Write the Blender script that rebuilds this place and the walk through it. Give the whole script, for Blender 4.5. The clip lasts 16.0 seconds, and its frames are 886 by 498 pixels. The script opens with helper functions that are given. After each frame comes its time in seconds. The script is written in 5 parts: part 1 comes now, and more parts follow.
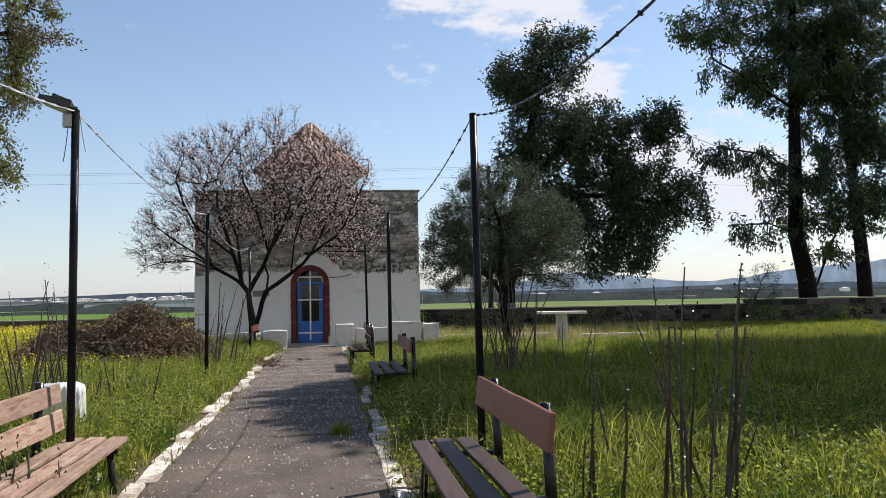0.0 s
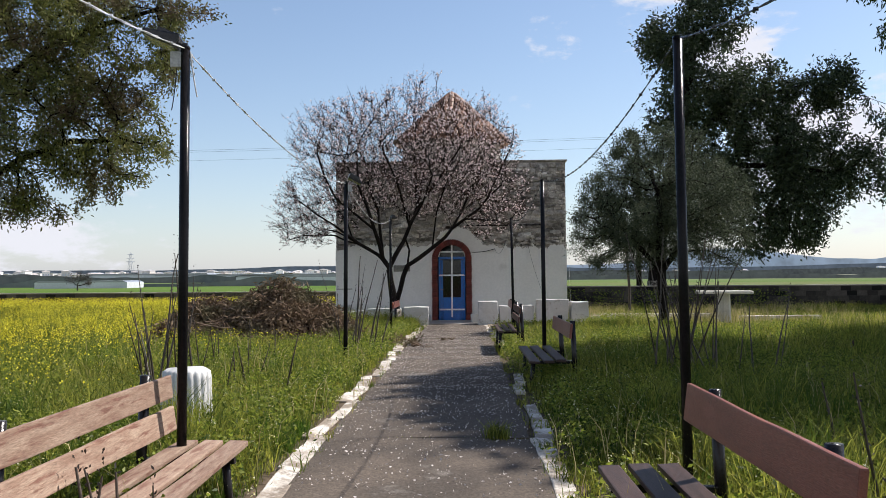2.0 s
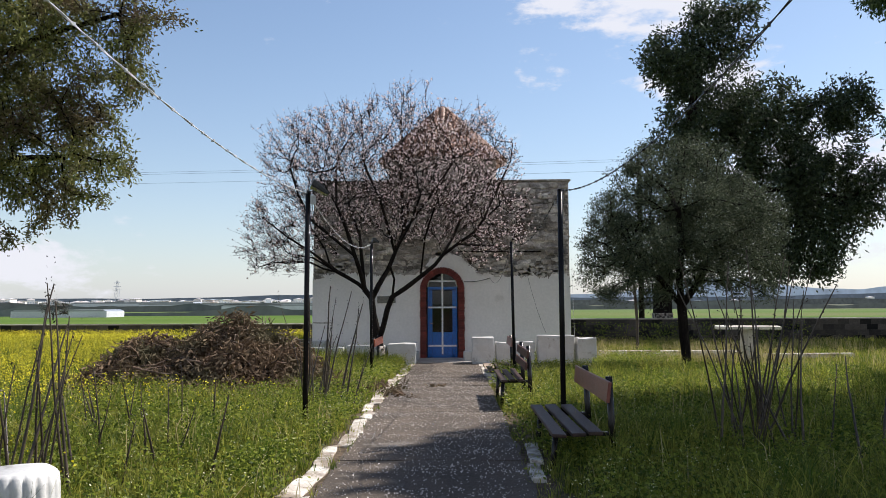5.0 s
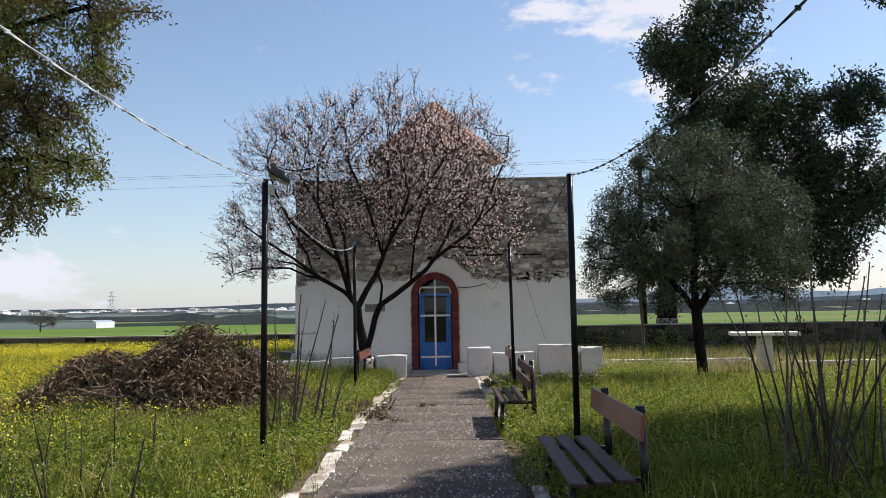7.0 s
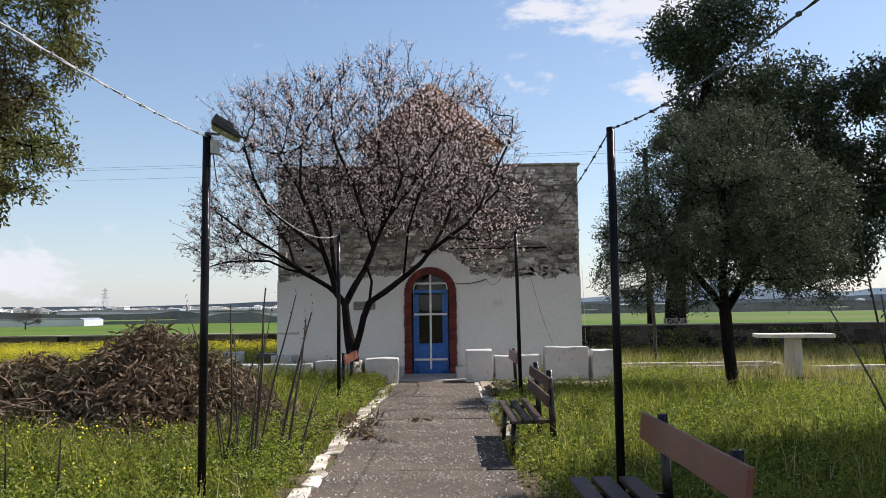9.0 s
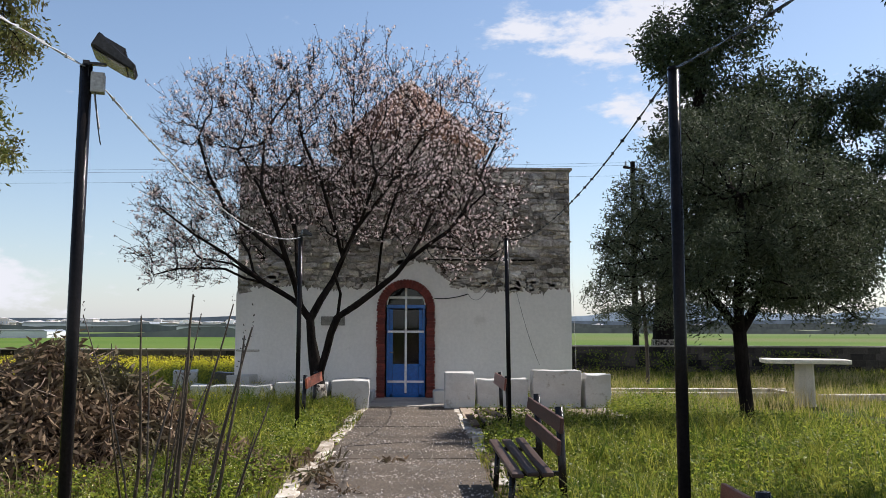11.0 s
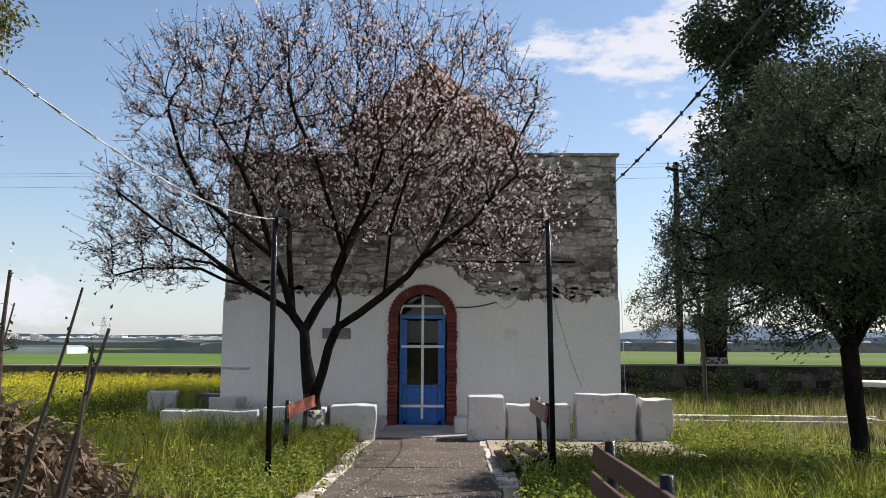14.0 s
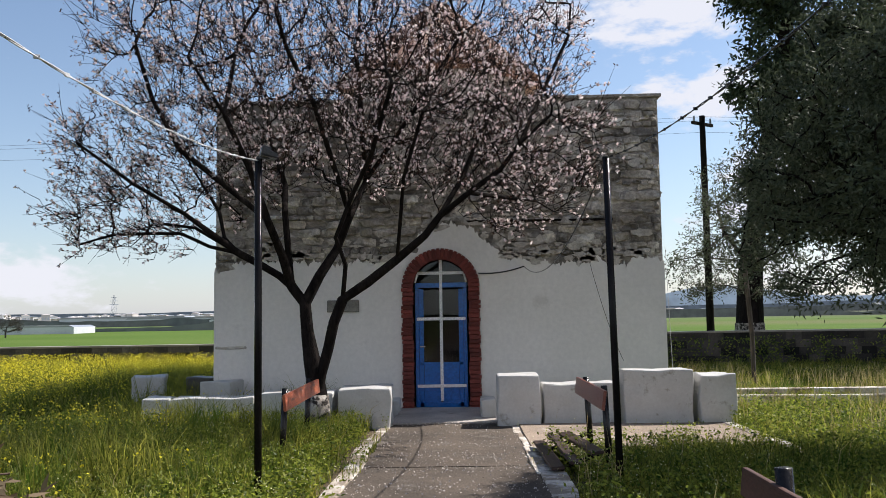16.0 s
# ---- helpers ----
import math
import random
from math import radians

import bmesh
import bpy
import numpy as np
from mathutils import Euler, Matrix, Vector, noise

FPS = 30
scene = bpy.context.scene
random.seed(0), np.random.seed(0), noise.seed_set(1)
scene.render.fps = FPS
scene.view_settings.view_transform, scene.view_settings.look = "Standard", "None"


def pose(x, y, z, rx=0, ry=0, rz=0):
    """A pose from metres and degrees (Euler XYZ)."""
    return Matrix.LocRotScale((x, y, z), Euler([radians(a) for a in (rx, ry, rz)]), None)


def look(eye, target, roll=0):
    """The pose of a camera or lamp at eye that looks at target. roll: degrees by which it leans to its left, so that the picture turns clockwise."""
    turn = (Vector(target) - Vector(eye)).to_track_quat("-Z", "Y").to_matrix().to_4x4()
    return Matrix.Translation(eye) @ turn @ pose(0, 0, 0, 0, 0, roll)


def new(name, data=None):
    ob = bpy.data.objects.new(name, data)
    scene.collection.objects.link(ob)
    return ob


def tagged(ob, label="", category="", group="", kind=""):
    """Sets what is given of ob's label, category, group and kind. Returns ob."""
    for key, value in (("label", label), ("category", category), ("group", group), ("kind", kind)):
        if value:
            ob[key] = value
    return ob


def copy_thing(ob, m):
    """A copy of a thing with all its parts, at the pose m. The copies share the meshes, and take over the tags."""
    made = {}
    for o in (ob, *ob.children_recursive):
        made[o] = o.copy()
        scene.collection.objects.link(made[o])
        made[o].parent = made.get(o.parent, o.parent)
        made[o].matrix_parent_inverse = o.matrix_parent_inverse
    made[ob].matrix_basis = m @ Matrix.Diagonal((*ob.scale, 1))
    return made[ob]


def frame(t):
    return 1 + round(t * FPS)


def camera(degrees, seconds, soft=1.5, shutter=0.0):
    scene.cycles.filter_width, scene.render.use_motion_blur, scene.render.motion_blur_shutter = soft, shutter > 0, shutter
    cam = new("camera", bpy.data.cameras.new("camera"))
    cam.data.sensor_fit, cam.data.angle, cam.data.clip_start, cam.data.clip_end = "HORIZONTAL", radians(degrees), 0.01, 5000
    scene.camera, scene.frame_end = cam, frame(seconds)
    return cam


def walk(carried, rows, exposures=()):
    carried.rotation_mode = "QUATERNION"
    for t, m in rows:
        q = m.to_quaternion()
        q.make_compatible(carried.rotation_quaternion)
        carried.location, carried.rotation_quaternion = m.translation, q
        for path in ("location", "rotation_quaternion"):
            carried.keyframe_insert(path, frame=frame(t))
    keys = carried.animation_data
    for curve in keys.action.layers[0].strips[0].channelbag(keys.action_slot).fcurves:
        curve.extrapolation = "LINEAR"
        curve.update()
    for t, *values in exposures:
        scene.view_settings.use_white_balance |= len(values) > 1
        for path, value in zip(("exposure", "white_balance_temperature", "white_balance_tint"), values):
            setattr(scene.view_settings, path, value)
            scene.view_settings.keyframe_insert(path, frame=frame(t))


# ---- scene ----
cam = camera(56.0, 16.0, soft=0.6)
PATH = [
    (0, (0.606, -0.65, 1.441), (0.88, 1.327, 1.559), -1.0),
    (0.5, (0.553, -0.345, 1.437), (0.706, 1.647, 1.516), -1.1),
    (1, (0.517, -0.081, 1.454), (0.6, 1.916, 1.527), -1.0),
    (1.5, (0.531, 0.32, 1.46), (0.541, 2.319, 1.526), -0.9),
    (2, (0.473, 0.751, 1.472), (0.418, 2.749, 1.535), -0.4),
    (2.5, (0.421, 1.11, 1.475), (0.36, 3.108, 1.537), -0.3),
    (3, (0.431, 1.588, 1.505), (0.374, 3.586, 1.573), -0.5),
    (3.5, (0.407, 2.06, 1.505), (0.347, 4.058, 1.592), -0.2),
    (4, (0.396, 2.535, 1.512), (0.36, 4.532, 1.617), -0.1),
    (6.5, (0.443, 4.735, 1.61), (0.419, 6.729, 1.76), -0.4),
    (7, (0.466, 5.115, 1.591), (0.447, 7.11, 1.739), -0.9),
    (7.5, (0.481, 5.546, 1.574), (0.461, 7.541, 1.723), -0.7),
    (8, (0.478, 6.057, 1.585), (0.456, 8.052, 1.729), -1.0),
    (10.5, (0.318, 8.426, 1.574), (0.35, 10.419, 1.735), 0.3),
    (11, (0.358, 8.902, 1.579), (0.409, 10.893, 1.765), 0.2),
    (11.5, (0.385, 9.405, 1.577), (0.43, 11.394, 1.779), 0.5),
    (12, (0.363, 9.838, 1.589), (0.413, 11.827, 1.799), 0.2),
    (12.5, (0.418, 10.273, 1.604), (0.464, 12.26, 1.823), -0.0),
    (13, (0.475, 10.782, 1.545), (0.506, 12.769, 1.772), 0.4),
    (13.5, (0.453, 11.306, 1.536), (0.482, 13.293, 1.764), 0.2),
    (14, (0.489, 11.763, 1.516), (0.476, 13.75, 1.743), 0.4),
    (14.5, (0.402, 12.2, 1.508), (0.386, 14.187, 1.734), -0.2),
    (15, (0.404, 12.67, 1.488), (0.365, 14.657, 1.714), -0.5),
    (15.5, (0.287, 13.165, 1.528), (0.247, 15.155, 1.727), -0.3),
    (16, (0.281, 13.651, 1.523), (0.25, 15.644, 1.682), -0.9),
]
walk(cam, [(t, look(eye, target, roll)) for t, eye, target, roll in PATH], [(0, 0.58, 6380, 13), (16, 0.58, 6380, 13)])

# ---- world, sun ----
SUN_DIR = Vector((0.875, 0.475, 1.12)).normalized()      # towards the sun
sun = new("sun", bpy.data.lights.new("sun", "SUN"))
sun.data.energy, sun.data.angle, sun.data.color = 5.0, radians(0.55), (1.0, 0.95, 0.87)
sun.matrix_world = look(SUN_DIR * 100, (0, 0, 0))

world = bpy.data.worlds.new("world")
scene.world = world
world.use_nodes = True
wn, wl = world.node_tree.nodes, world.node_tree.links
wn.clear()


def wnode(kind, **values):
    n = wn.new(kind)
    for i, v in values.items():
        n.inputs[i.replace("_", " ")].default_value = v
    return n


w_out, w_bg = wn.new("ShaderNodeOutputWorld"), wn.new("ShaderNodeBackground")
w_bg.inputs["Strength"].default_value = 0.092
sky = wn.new("ShaderNodeTexSky")
sky.sky_type, sky.sun_disc = "NISHITA", False
sky.sun_elevation = math.asin(SUN_DIR.z)
sky.sun_rotation = math.atan2(SUN_DIR.x, SUN_DIR.y)
sky.air_density, sky.dust_density, sky.ozone_density = 1.1, 0.5, 1.4
w_co = wn.new("ShaderNodeTexCoord")
w_map = wn.new("ShaderNodeMapping")
w_map.inputs["Scale"].default_value = (1.0, 1.0, 2.3)
w_noise = wnode("ShaderNodeTexNoise", Scale=9.0, Detail=10.0, Roughness=0.6, Distortion=0.25)
w_big = wnode("ShaderNodeTexNoise", Scale=2.2, Detail=3.0)
w_sep = wn.new("ShaderNodeSeparateXYZ")
wl.new(w_co.outputs["Generated"], w_map.inputs["Vector"])
wl.new(w_map.outputs["Vector"], w_noise.inputs["Vector"])
wl.new(w_map.outputs["Vector"], w_big.inputs["Vector"])
wl.new(w_co.outputs["Generated"], w_sep.inputs["Vector"])


def wmath(op, a, b, c=None):
    n = wn.new("ShaderNodeMath")
    n.operation = op
    for i, v in enumerate((a, b, c)):
        if v is None:
            continue
        if isinstance(v, (int, float)):
            n.inputs[i].default_value = v
        else:
            wl.new(v, n.inputs[i])
    return n.outputs[0]


def cloud_spot(azimuth, elevation, wide, high, power):
    """A soft bank of cloud round one direction of the sky."""
    a, e = radians(azimuth), radians(elevation)
    d = Vector((math.sin(a) * math.cos(e), math.cos(a) * math.cos(e), math.sin(e)))
    side = Vector((math.cos(a), -math.sin(a), 0))
    up = side.cross(d)
    dots = []
    for axis, size in ((side, wide), (up, high)):
        v = wn.new("ShaderNodeVectorMath")
        v.operation = "DOT_PRODUCT"
        v.inputs[1].default_value = axis
        wl.new(w_co.outputs["Generated"], v.inputs[0])
        m = wmath("MULTIPLY", wmath("SUBTRACT", v.outputs["Value"], d.dot(axis)), 1 / math.sin(radians(size)))
        dots.append(wmath("MULTIPLY", m, m))
    r = wmath("ADD", dots[0], dots[1])
    front = wn.new("ShaderNodeVectorMath")
    front.operation = "DOT_PRODUCT"
    front.inputs[1].default_value = d
    wl.new(w_co.outputs["Generated"], front.inputs[0])
    ahead = wmath("GREATER_THAN", front.outputs["Value"], 0.0)
    return wmath("MULTIPLY", wmath("MULTIPLY", wmath("EXPONENT", wmath("MULTIPLY", r, -1.0), 0.0), power), ahead)


bank = None
# Last four spots: unseen cloud added to brighten the shaded chapel front and sides.
for spot in ((-9.5, 19.0, 4.2, 2.2, 0.20), (5.6, 16.3, 2.4, 1.7, 0.30), (6.0, 19.8, 2.8, 1.6, 0.27), (10.4, 18.8, 2.6, 1.9, 0.27), (16.5, 19.5, 3.6, 2.6, 0.29), (18.5, 14.5, 3.5, 2.2, 0.30),
             (13.2, 15.0, 2.0, 1.3, 0.24), (22.0, 22.0, 7.0, 3.0, 0.33), (22.0, 9.0, 8.0, 3.6, 0.32), (-29.0, 2.6, 9.0, 2.2, 0.40),
             (30.0, 7.0, 8.0, 5.0, 0.28), (19.0, 2.5, 9.0, 3.0, 0.22), (75.0, 24.0, 22.0, 9.0, 0.22), (-100.0, 20.0, 34.0, 12.0, 0.26),
             (180.0, 22.0, 60.0, 17.0, 0.42), (135.0, 20.0, 30.0, 13.0, 0.3)):
    s = cloud_spot(*spot)
    bank = s if bank is None else wmath("ADD", bank, s)
w_puff = wnode("ShaderNodeTexNoise", Scale=34.0, Detail=8.0, Roughness=0.55)
wl.new(w_map.outputs["Vector"], w_puff.inputs["Vector"])
dens = wmath("ADD", wmath("MULTIPLY_ADD", wmath("SUBTRACT", w_puff.outputs["Fac"], 0.5), 0.42, w_noise.outputs["Fac"]), bank)
w_ramp = wn.new("ShaderNodeMapRange")
w_ramp.interpolation_type = "SMOOTHSTEP"
w_ramp.inputs["From Min"].default_value, w_ramp.inputs["From Max"].default_value = 0.69, 0.89
wl.new(dens, w_ramp.inputs["Value"])
haze = wmath("EXPONENT", wmath("MULTIPLY", wmath("MAXIMUM", w_sep.outputs["Z"], 0.0), -7.5), 0.0)
w_haze = wn.new("ShaderNodeMixRGB")
w_haze.inputs["Color2"].default_value = (4.4, 5.3, 6.9, 1)
wl.new(wmath("MULTIPLY", haze, 0.46), w_haze.inputs["Fac"])
wl.new(sky.outputs["Color"], w_haze.inputs["Color1"])
w_mix = wn.new("ShaderNodeMixRGB")
w_mix.inputs["Color2"].default_value = (6.3, 6.4, 6.75, 1)
wl.new(wmath("MULTIPLY", w_ramp.outputs["Result"], 0.93), w_mix.inputs["Fac"])
wl.new(w_haze.outputs["Color"], w_mix.inputs["Color1"])
wl.new(w_mix.outputs["Color"], w_bg.inputs["Color"])
wl.new(w_bg.outputs["Background"], w_out.inputs["Surface"])

# ---- materials ----
rng = np.random.default_rng(7)


def surf(name, a, b, scale=3.0, island=None, rough=0.85, bump=0.25, metal=0.0, fine=60.0, stain=None, stain_scale=1.3, stain_at=0.58, per=None, spec=0.3, stretch=(1, 1, 1), dist=0.01, grain_lo=0.72, grain_hi=1.2):
    """A worn surface: two tones, fine grain, optional stains of a third colour, optional change from piece to piece."""
    m = bpy.data.materials.new(name)
    m.use_nodes = True
    n, l = m.node_tree.nodes, m.node_tree.links
    p = n["Principled BSDF"]
    geo = n.new("ShaderNodeNewGeometry")
    mp = n.new("ShaderNodeMapping")
    mp.inputs["Scale"].default_value = stretch
    l.new(geo.outputs["Position"], mp.inputs["Vector"])

    def noise_tex(s, detail=5.0, rou=0.6):
        t = n.new("ShaderNodeTexNoise")
        t.inputs["Scale"].default_value, t.inputs["Detail"].default_value, t.inputs["Roughness"].default_value = s, detail, rou
        l.new(mp.outputs["Vector"], t.inputs["Vector"])
        return t

    def mix(f, c1, c2, kind="MIX"):
        x = n.new("ShaderNodeMixRGB")
        x.blend_type = kind
        for s, v in zip(("Fac", "Color1", "Color2"), (f, c1, c2)):
            if isinstance(v, (int, float)):
                x.inputs[s].default_value = v
            elif isinstance(v, tuple):
                x.inputs[s].default_value = (*v, 1)
            else:
                l.new(v, x.inputs[s])
        return x.outputs["Color"]

    def step(v, lo, hi, to0=0.0, to1=1.0):
        r = n.new("ShaderNodeMapRange")
        for s, x in zip(("From Min", "From Max", "To Min", "To Max"), (lo, hi, to0, to1)):
            r.inputs[s].default_value = x
        l.new(v, r.inputs["Value"])
        return r.outputs["Result"]

    big, small = noise_tex(scale), noise_tex(fine, 3.0)
    col = mix(step(big.outputs["Fac"], 0.35, 0.65), a, b)
    if stain:
        col = mix(step(noise_tex(stain_scale, 7.0, 0.65).outputs["Fac"], stain_at, stain_at + 0.09), col, stain)
    grain = mix(1.0, col, step(small.outputs["Fac"], 0.3, 0.7, grain_lo, grain_hi), "MULTIPLY")
    if per:
        info = n.new("ShaderNodeObjectInfo")
        grain = mix(1.0, grain, step(info.outputs["Random"], 0, 1, 1 - per, 1 + per), "MULTIPLY")
    if island:
        grain = mix(1.0, grain, step(geo.outputs["Random Per Island"], 0, 1, 1 - island, 1 + island), "MULTIPLY")
    l.new(grain, p.inputs["Base Color"])
    p.inputs["Roughness"].default_value, p.inputs["Metallic"].default_value = rough, metal
    p.inputs["Specular IOR Level"].default_value = spec
    if bump:
        bp = n.new("ShaderNodeBump")
        bp.inputs["Strength"].default_value, bp.inputs["Distance"].default_value = bump, dist
        add = n.new("ShaderNodeMath")
        l.new(big.outputs["Fac"], add.inputs[0]), l.new(small.outputs["Fac"], add.inputs[1])
        l.new(add.outputs[0], bp.inputs["Height"])
        l.new(bp.outputs["Normal"], p.inputs["Normal"])
    return m


def leafy(name, a, b, glow=0.4, rough=0.6, zone=None, zone_scale=0.25):
    """Thin leaves that let light through; each leaf takes its own tone between a and b, patches lean to zone."""
    m = bpy.data.materials.new(name)
    m.use_nodes = True
    n, l = m.node_tree.nodes, m.node_tree.links
    p = n["Principled BSDF"]
    geo = n.new("ShaderNodeNewGeometry")
    mix = n.new("ShaderNodeMixRGB")
    mix.inputs["Color1"].default_value, mix.inputs["Color2"].default_value = (*a, 1), (*b, 1)
    l.new(geo.outputs["Random Per Island"], mix.inputs["Fac"])
    col = mix.outputs["Color"]
    if zone:
        t = n.new("ShaderNodeTexNoise")
        t.inputs["Scale"].default_value, t.inputs["Detail"].default_value = zone_scale, 4
        l.new(geo.outputs["Position"], t.inputs["Vector"])
        r = n.new("ShaderNodeMapRange")
        r.inputs["From Min"].default_value, r.inputs["From Max"].default_value = 0.46, 0.66
        l.new(t.outputs["Fac"], r.inputs["Value"])
        z = n.new("ShaderNodeMixRGB")
        z.inputs["Color2"].default_value = (*zone, 1)
        l.new(r.outputs["Result"], z.inputs["Fac"]), l.new(col, z.inputs["Color1"])
        col = z.outputs["Color"]
    l.new(col, p.inputs["Base Color"])
    p.inputs["Roughness"].default_value, p.inputs["Specular IOR Level"].default_value = rough, 0.25
    tr = n.new("ShaderNodeBsdfTranslucent")
    l.new(col, tr.inputs["Color"])
    ms = n.new("ShaderNodeMixShader")
    ms.inputs["Fac"].default_value = glow
    l.new(p.outputs["BSDF"], ms.inputs[1]), l.new(tr.outputs["BSDF"], ms.inputs[2])
    l.new(ms.outputs["Shader"], n["Material Output"].inputs["Surface"])
    return m


M_PLASTER = surf("lime_plaster", (0.84, 0.80, 0.755), (0.78, 0.745, 0.70), 1.1, rough=0.9, bump=0.25, fine=14, stain=(0.70, 0.66, 0.61), stain_scale=1.4, stain_at=0.62, grain_lo=0.94, grain_hi=1.04)
M_WHITEWASH = surf("whitewash", (0.76, 0.75, 0.725), (0.68, 0.67, 0.645), 3.0, 0.9, 0.5, fine=30, stain=(0.45, 0.42, 0.37), stain_scale=4.5, stain_at=0.6, dist=0.015, grain_lo=0.93, grain_hi=1.04)
M_KERB = surf("worn_whitewash_kerb", (0.43, 0.405, 0.36), (0.235, 0.20, 0.165), 3.5, 0.95, 0.7, fine=40, stain=(0.16, 0.13, 0.10), stain_scale=3.2, stain_at=0.47, dist=0.02)
M_MORTAR = surf("old_mortar", (0.50, 0.45, 0.40), (0.17, 0.15, 0.13), 2.6, rough=0.95, bump=1.0, stretch=(0.8, 1, 1.5), fine=16, stain=(0.62, 0.57, 0.51), stain_scale=2.3, stain_at=0.55, dist=0.04)
STONE_LOOK = dict(scale=2.2, rough=0.92, bump=1.0, fine=20, stain=(0.66, 0.61, 0.54), stain_scale=2.3, stain_at=0.54, dist=0.03)
M_STONE = surf("rubble_stone", (0.52, 0.465, 0.405), (0.19, 0.167, 0.145), per=0.5, **STONE_LOOK)
M_RUBBLE = surf("rubble_packing", (0.52, 0.465, 0.405), (0.19, 0.167, 0.145), island=0.5, **STONE_LOOK)
M_REMNANT = surf("old_plaster_remnant", (0.60, 0.55, 0.49), (0.40, 0.36, 0.315), 5.0, rough=0.95, bump=0.6, fine=24, stain=(0.27, 0.24, 0.21), stain_scale=6.0, stain_at=0.56)
M_BRICK = surf("dark_red_brick", (0.17, 0.034, 0.025), (0.10, 0.022, 0.018), 6.0, 0.85, 0.6, fine=45, per=0.35)
M_BLUE = surf("blue_door_paint", (0.014, 0.135, 0.47), (0.012, 0.11, 0.40), 2.0, 0.42, 0.06, fine=25, spec=0.5)
M_WHITEPAINT = surf("white_metal_paint", (0.78, 0.78, 0.78), (0.70, 0.70, 0.71), 3.0, 0.5, 0.05)
M_TILE = surf("clay_roof_tile", (0.40, 0.22, 0.145), (0.27, 0.15, 0.105), 2.5, 0.9, 0.5, fine=30, per=0.3, stain=(0.20, 0.15, 0.11), stain_scale=3.0, stain_at=0.6)
M_PATH = surf("old_path_concrete", (0.215, 0.168, 0.128), (0.118, 0.094, 0.073), 1.3, 0.95, 0.9, fine=55, stain=(0.29, 0.25, 0.21), stain_scale=2.6, stain_at=0.58, per=0.06, dist=0.015, grain_lo=0.55, grain_hi=1.38)
M_CONCRETE = surf("weathered_concrete", (0.30, 0.27, 0.24), (0.20, 0.18, 0.16), 1.6, 0.95, 0.6, fine=40, stain=(0.14, 0.12, 0.10), stain_scale=2.0, stain_at=0.57)
M_POLE = surf("black_pole_paint", (0.008, 0.008, 0.009), (0.014, 0.012, 0.012), 5.0, 0.5, 0.1, metal=0.0, fine=60, stain=(0.03, 0.018, 0.012), stain_scale=6.0, stain_at=0.7, spec=0.1)
M_IRON = surf("dark_bench_iron", (0.009, 0.008, 0.008), (0.016, 0.013, 0.011), 7.0, 0.6, 0.2, fine=60)
M_PLANK_PALE = surf("weathered_pale_planks", (0.33, 0.24, 0.175), (0.22, 0.135, 0.095), 3.0, 0.85, 0.8, fine=22, stretch=(9, 1.2, 9), stain=(0.17, 0.085, 0.06), stain_scale=2.6, stain_at=0.54, per=0.15)
M_PLANK_DARK = surf("dark_worn_planks", (0.056, 0.031, 0.024), (0.032, 0.019, 0.015), 3.0, 0.75, 0.5, fine=26, stretch=(9, 1, 9), per=0.25, stain=(0.13, 0.085, 0.065), stain_scale=2.0, stain_at=0.66)
M_PLANK_RED = surf("red_brown_board", (0.24, 0.085, 0.06), (0.18, 0.062, 0.045), 2.5, 0.6, 0.3, fine=30, stretch=(6, 1, 6), per=0.1)
M_PLANK_BROWN = surf("dark_brown_board", (0.10, 0.045, 0.032), (0.065, 0.03, 0.022), 2.5, rough=0.65, bump=0.3, fine=30, stretch=(6, 1, 6), per=0.1)
M_PLANK_ORANGE = surf("orange_peeling_board", (0.42, 0.12, 0.055), (0.28, 0.075, 0.04), 3.0, 0.75, 0.3, fine=30, stretch=(6, 1, 6), stain=(0.10, 0.055, 0.04), stain_scale=4.0, stain_at=0.55)
M_BARK = surf("dark_bark", (0.024, 0.019, 0.017), (0.009, 0.0075, 0.007), 9.0, rough=0.95, bump=0.9, spec=0.05, fine=40, stretch=(1, 1, 0.3), dist=0.03)
M_BARK_GREY = surf("grey_bark", (0.085, 0.072, 0.06), (0.045, 0.038, 0.032), 7.0, 0.95, 0.9, fine=35, stretch=(1, 1, 0.3), dist=0.03)
M_TWIG = surf("dry_stem", (0.055, 0.042, 0.033), (0.035, 0.028, 0.022), 12.0, 0.9, 0.3)
M_LIME = surf("limewash_on_bark", (0.50, 0.46, 0.41), (0.26, 0.22, 0.18), 8.0, rough=0.95, bump=0.6, fine=40, stain=(0.03, 0.024, 0.02), stain_scale=11.0, stain_at=0.47)
M_DEADLEAF = leafy("dead_brown_leaves", (0.095, 0.058, 0.038), (0.23, 0.165, 0.105), 0.2, 0.9, zone=(0.095, 0.09, 0.05), zone_scale=1.6)
M_DEADWOOD = surf("dead_branch", (0.20, 0.14, 0.10), (0.12, 0.08, 0.055), 6.0, 0.95, 0.5)
M_GRASS = leafy("meadow_grass", (0.04, 0.066, 0.008), (0.42, 0.41, 0.072), 0.6, 0.5, zone=(0.06, 0.115, 0.013), zone_scale=1.7)
M_STRAW = leafy("dry_straw", (0.36, 0.30, 0.12), (0.52, 0.43, 0.22), 0.35, 0.7)
M_WEED = leafy("broad_weed_leaves", (0.04, 0.08, 0.009), (0.32, 0.36, 0.053), 0.56, 0.5)
M_FLOWER = leafy("yellow_mustard_flower", (0.68, 0.58, 0.02), (0.82, 0.74, 0.06), 0.35, 0.6)
M_DAISY = leafy("white_daisy", (0.62, 0.58, 0.22), (0.76, 0.74, 0.50), 0.3, 0.6)
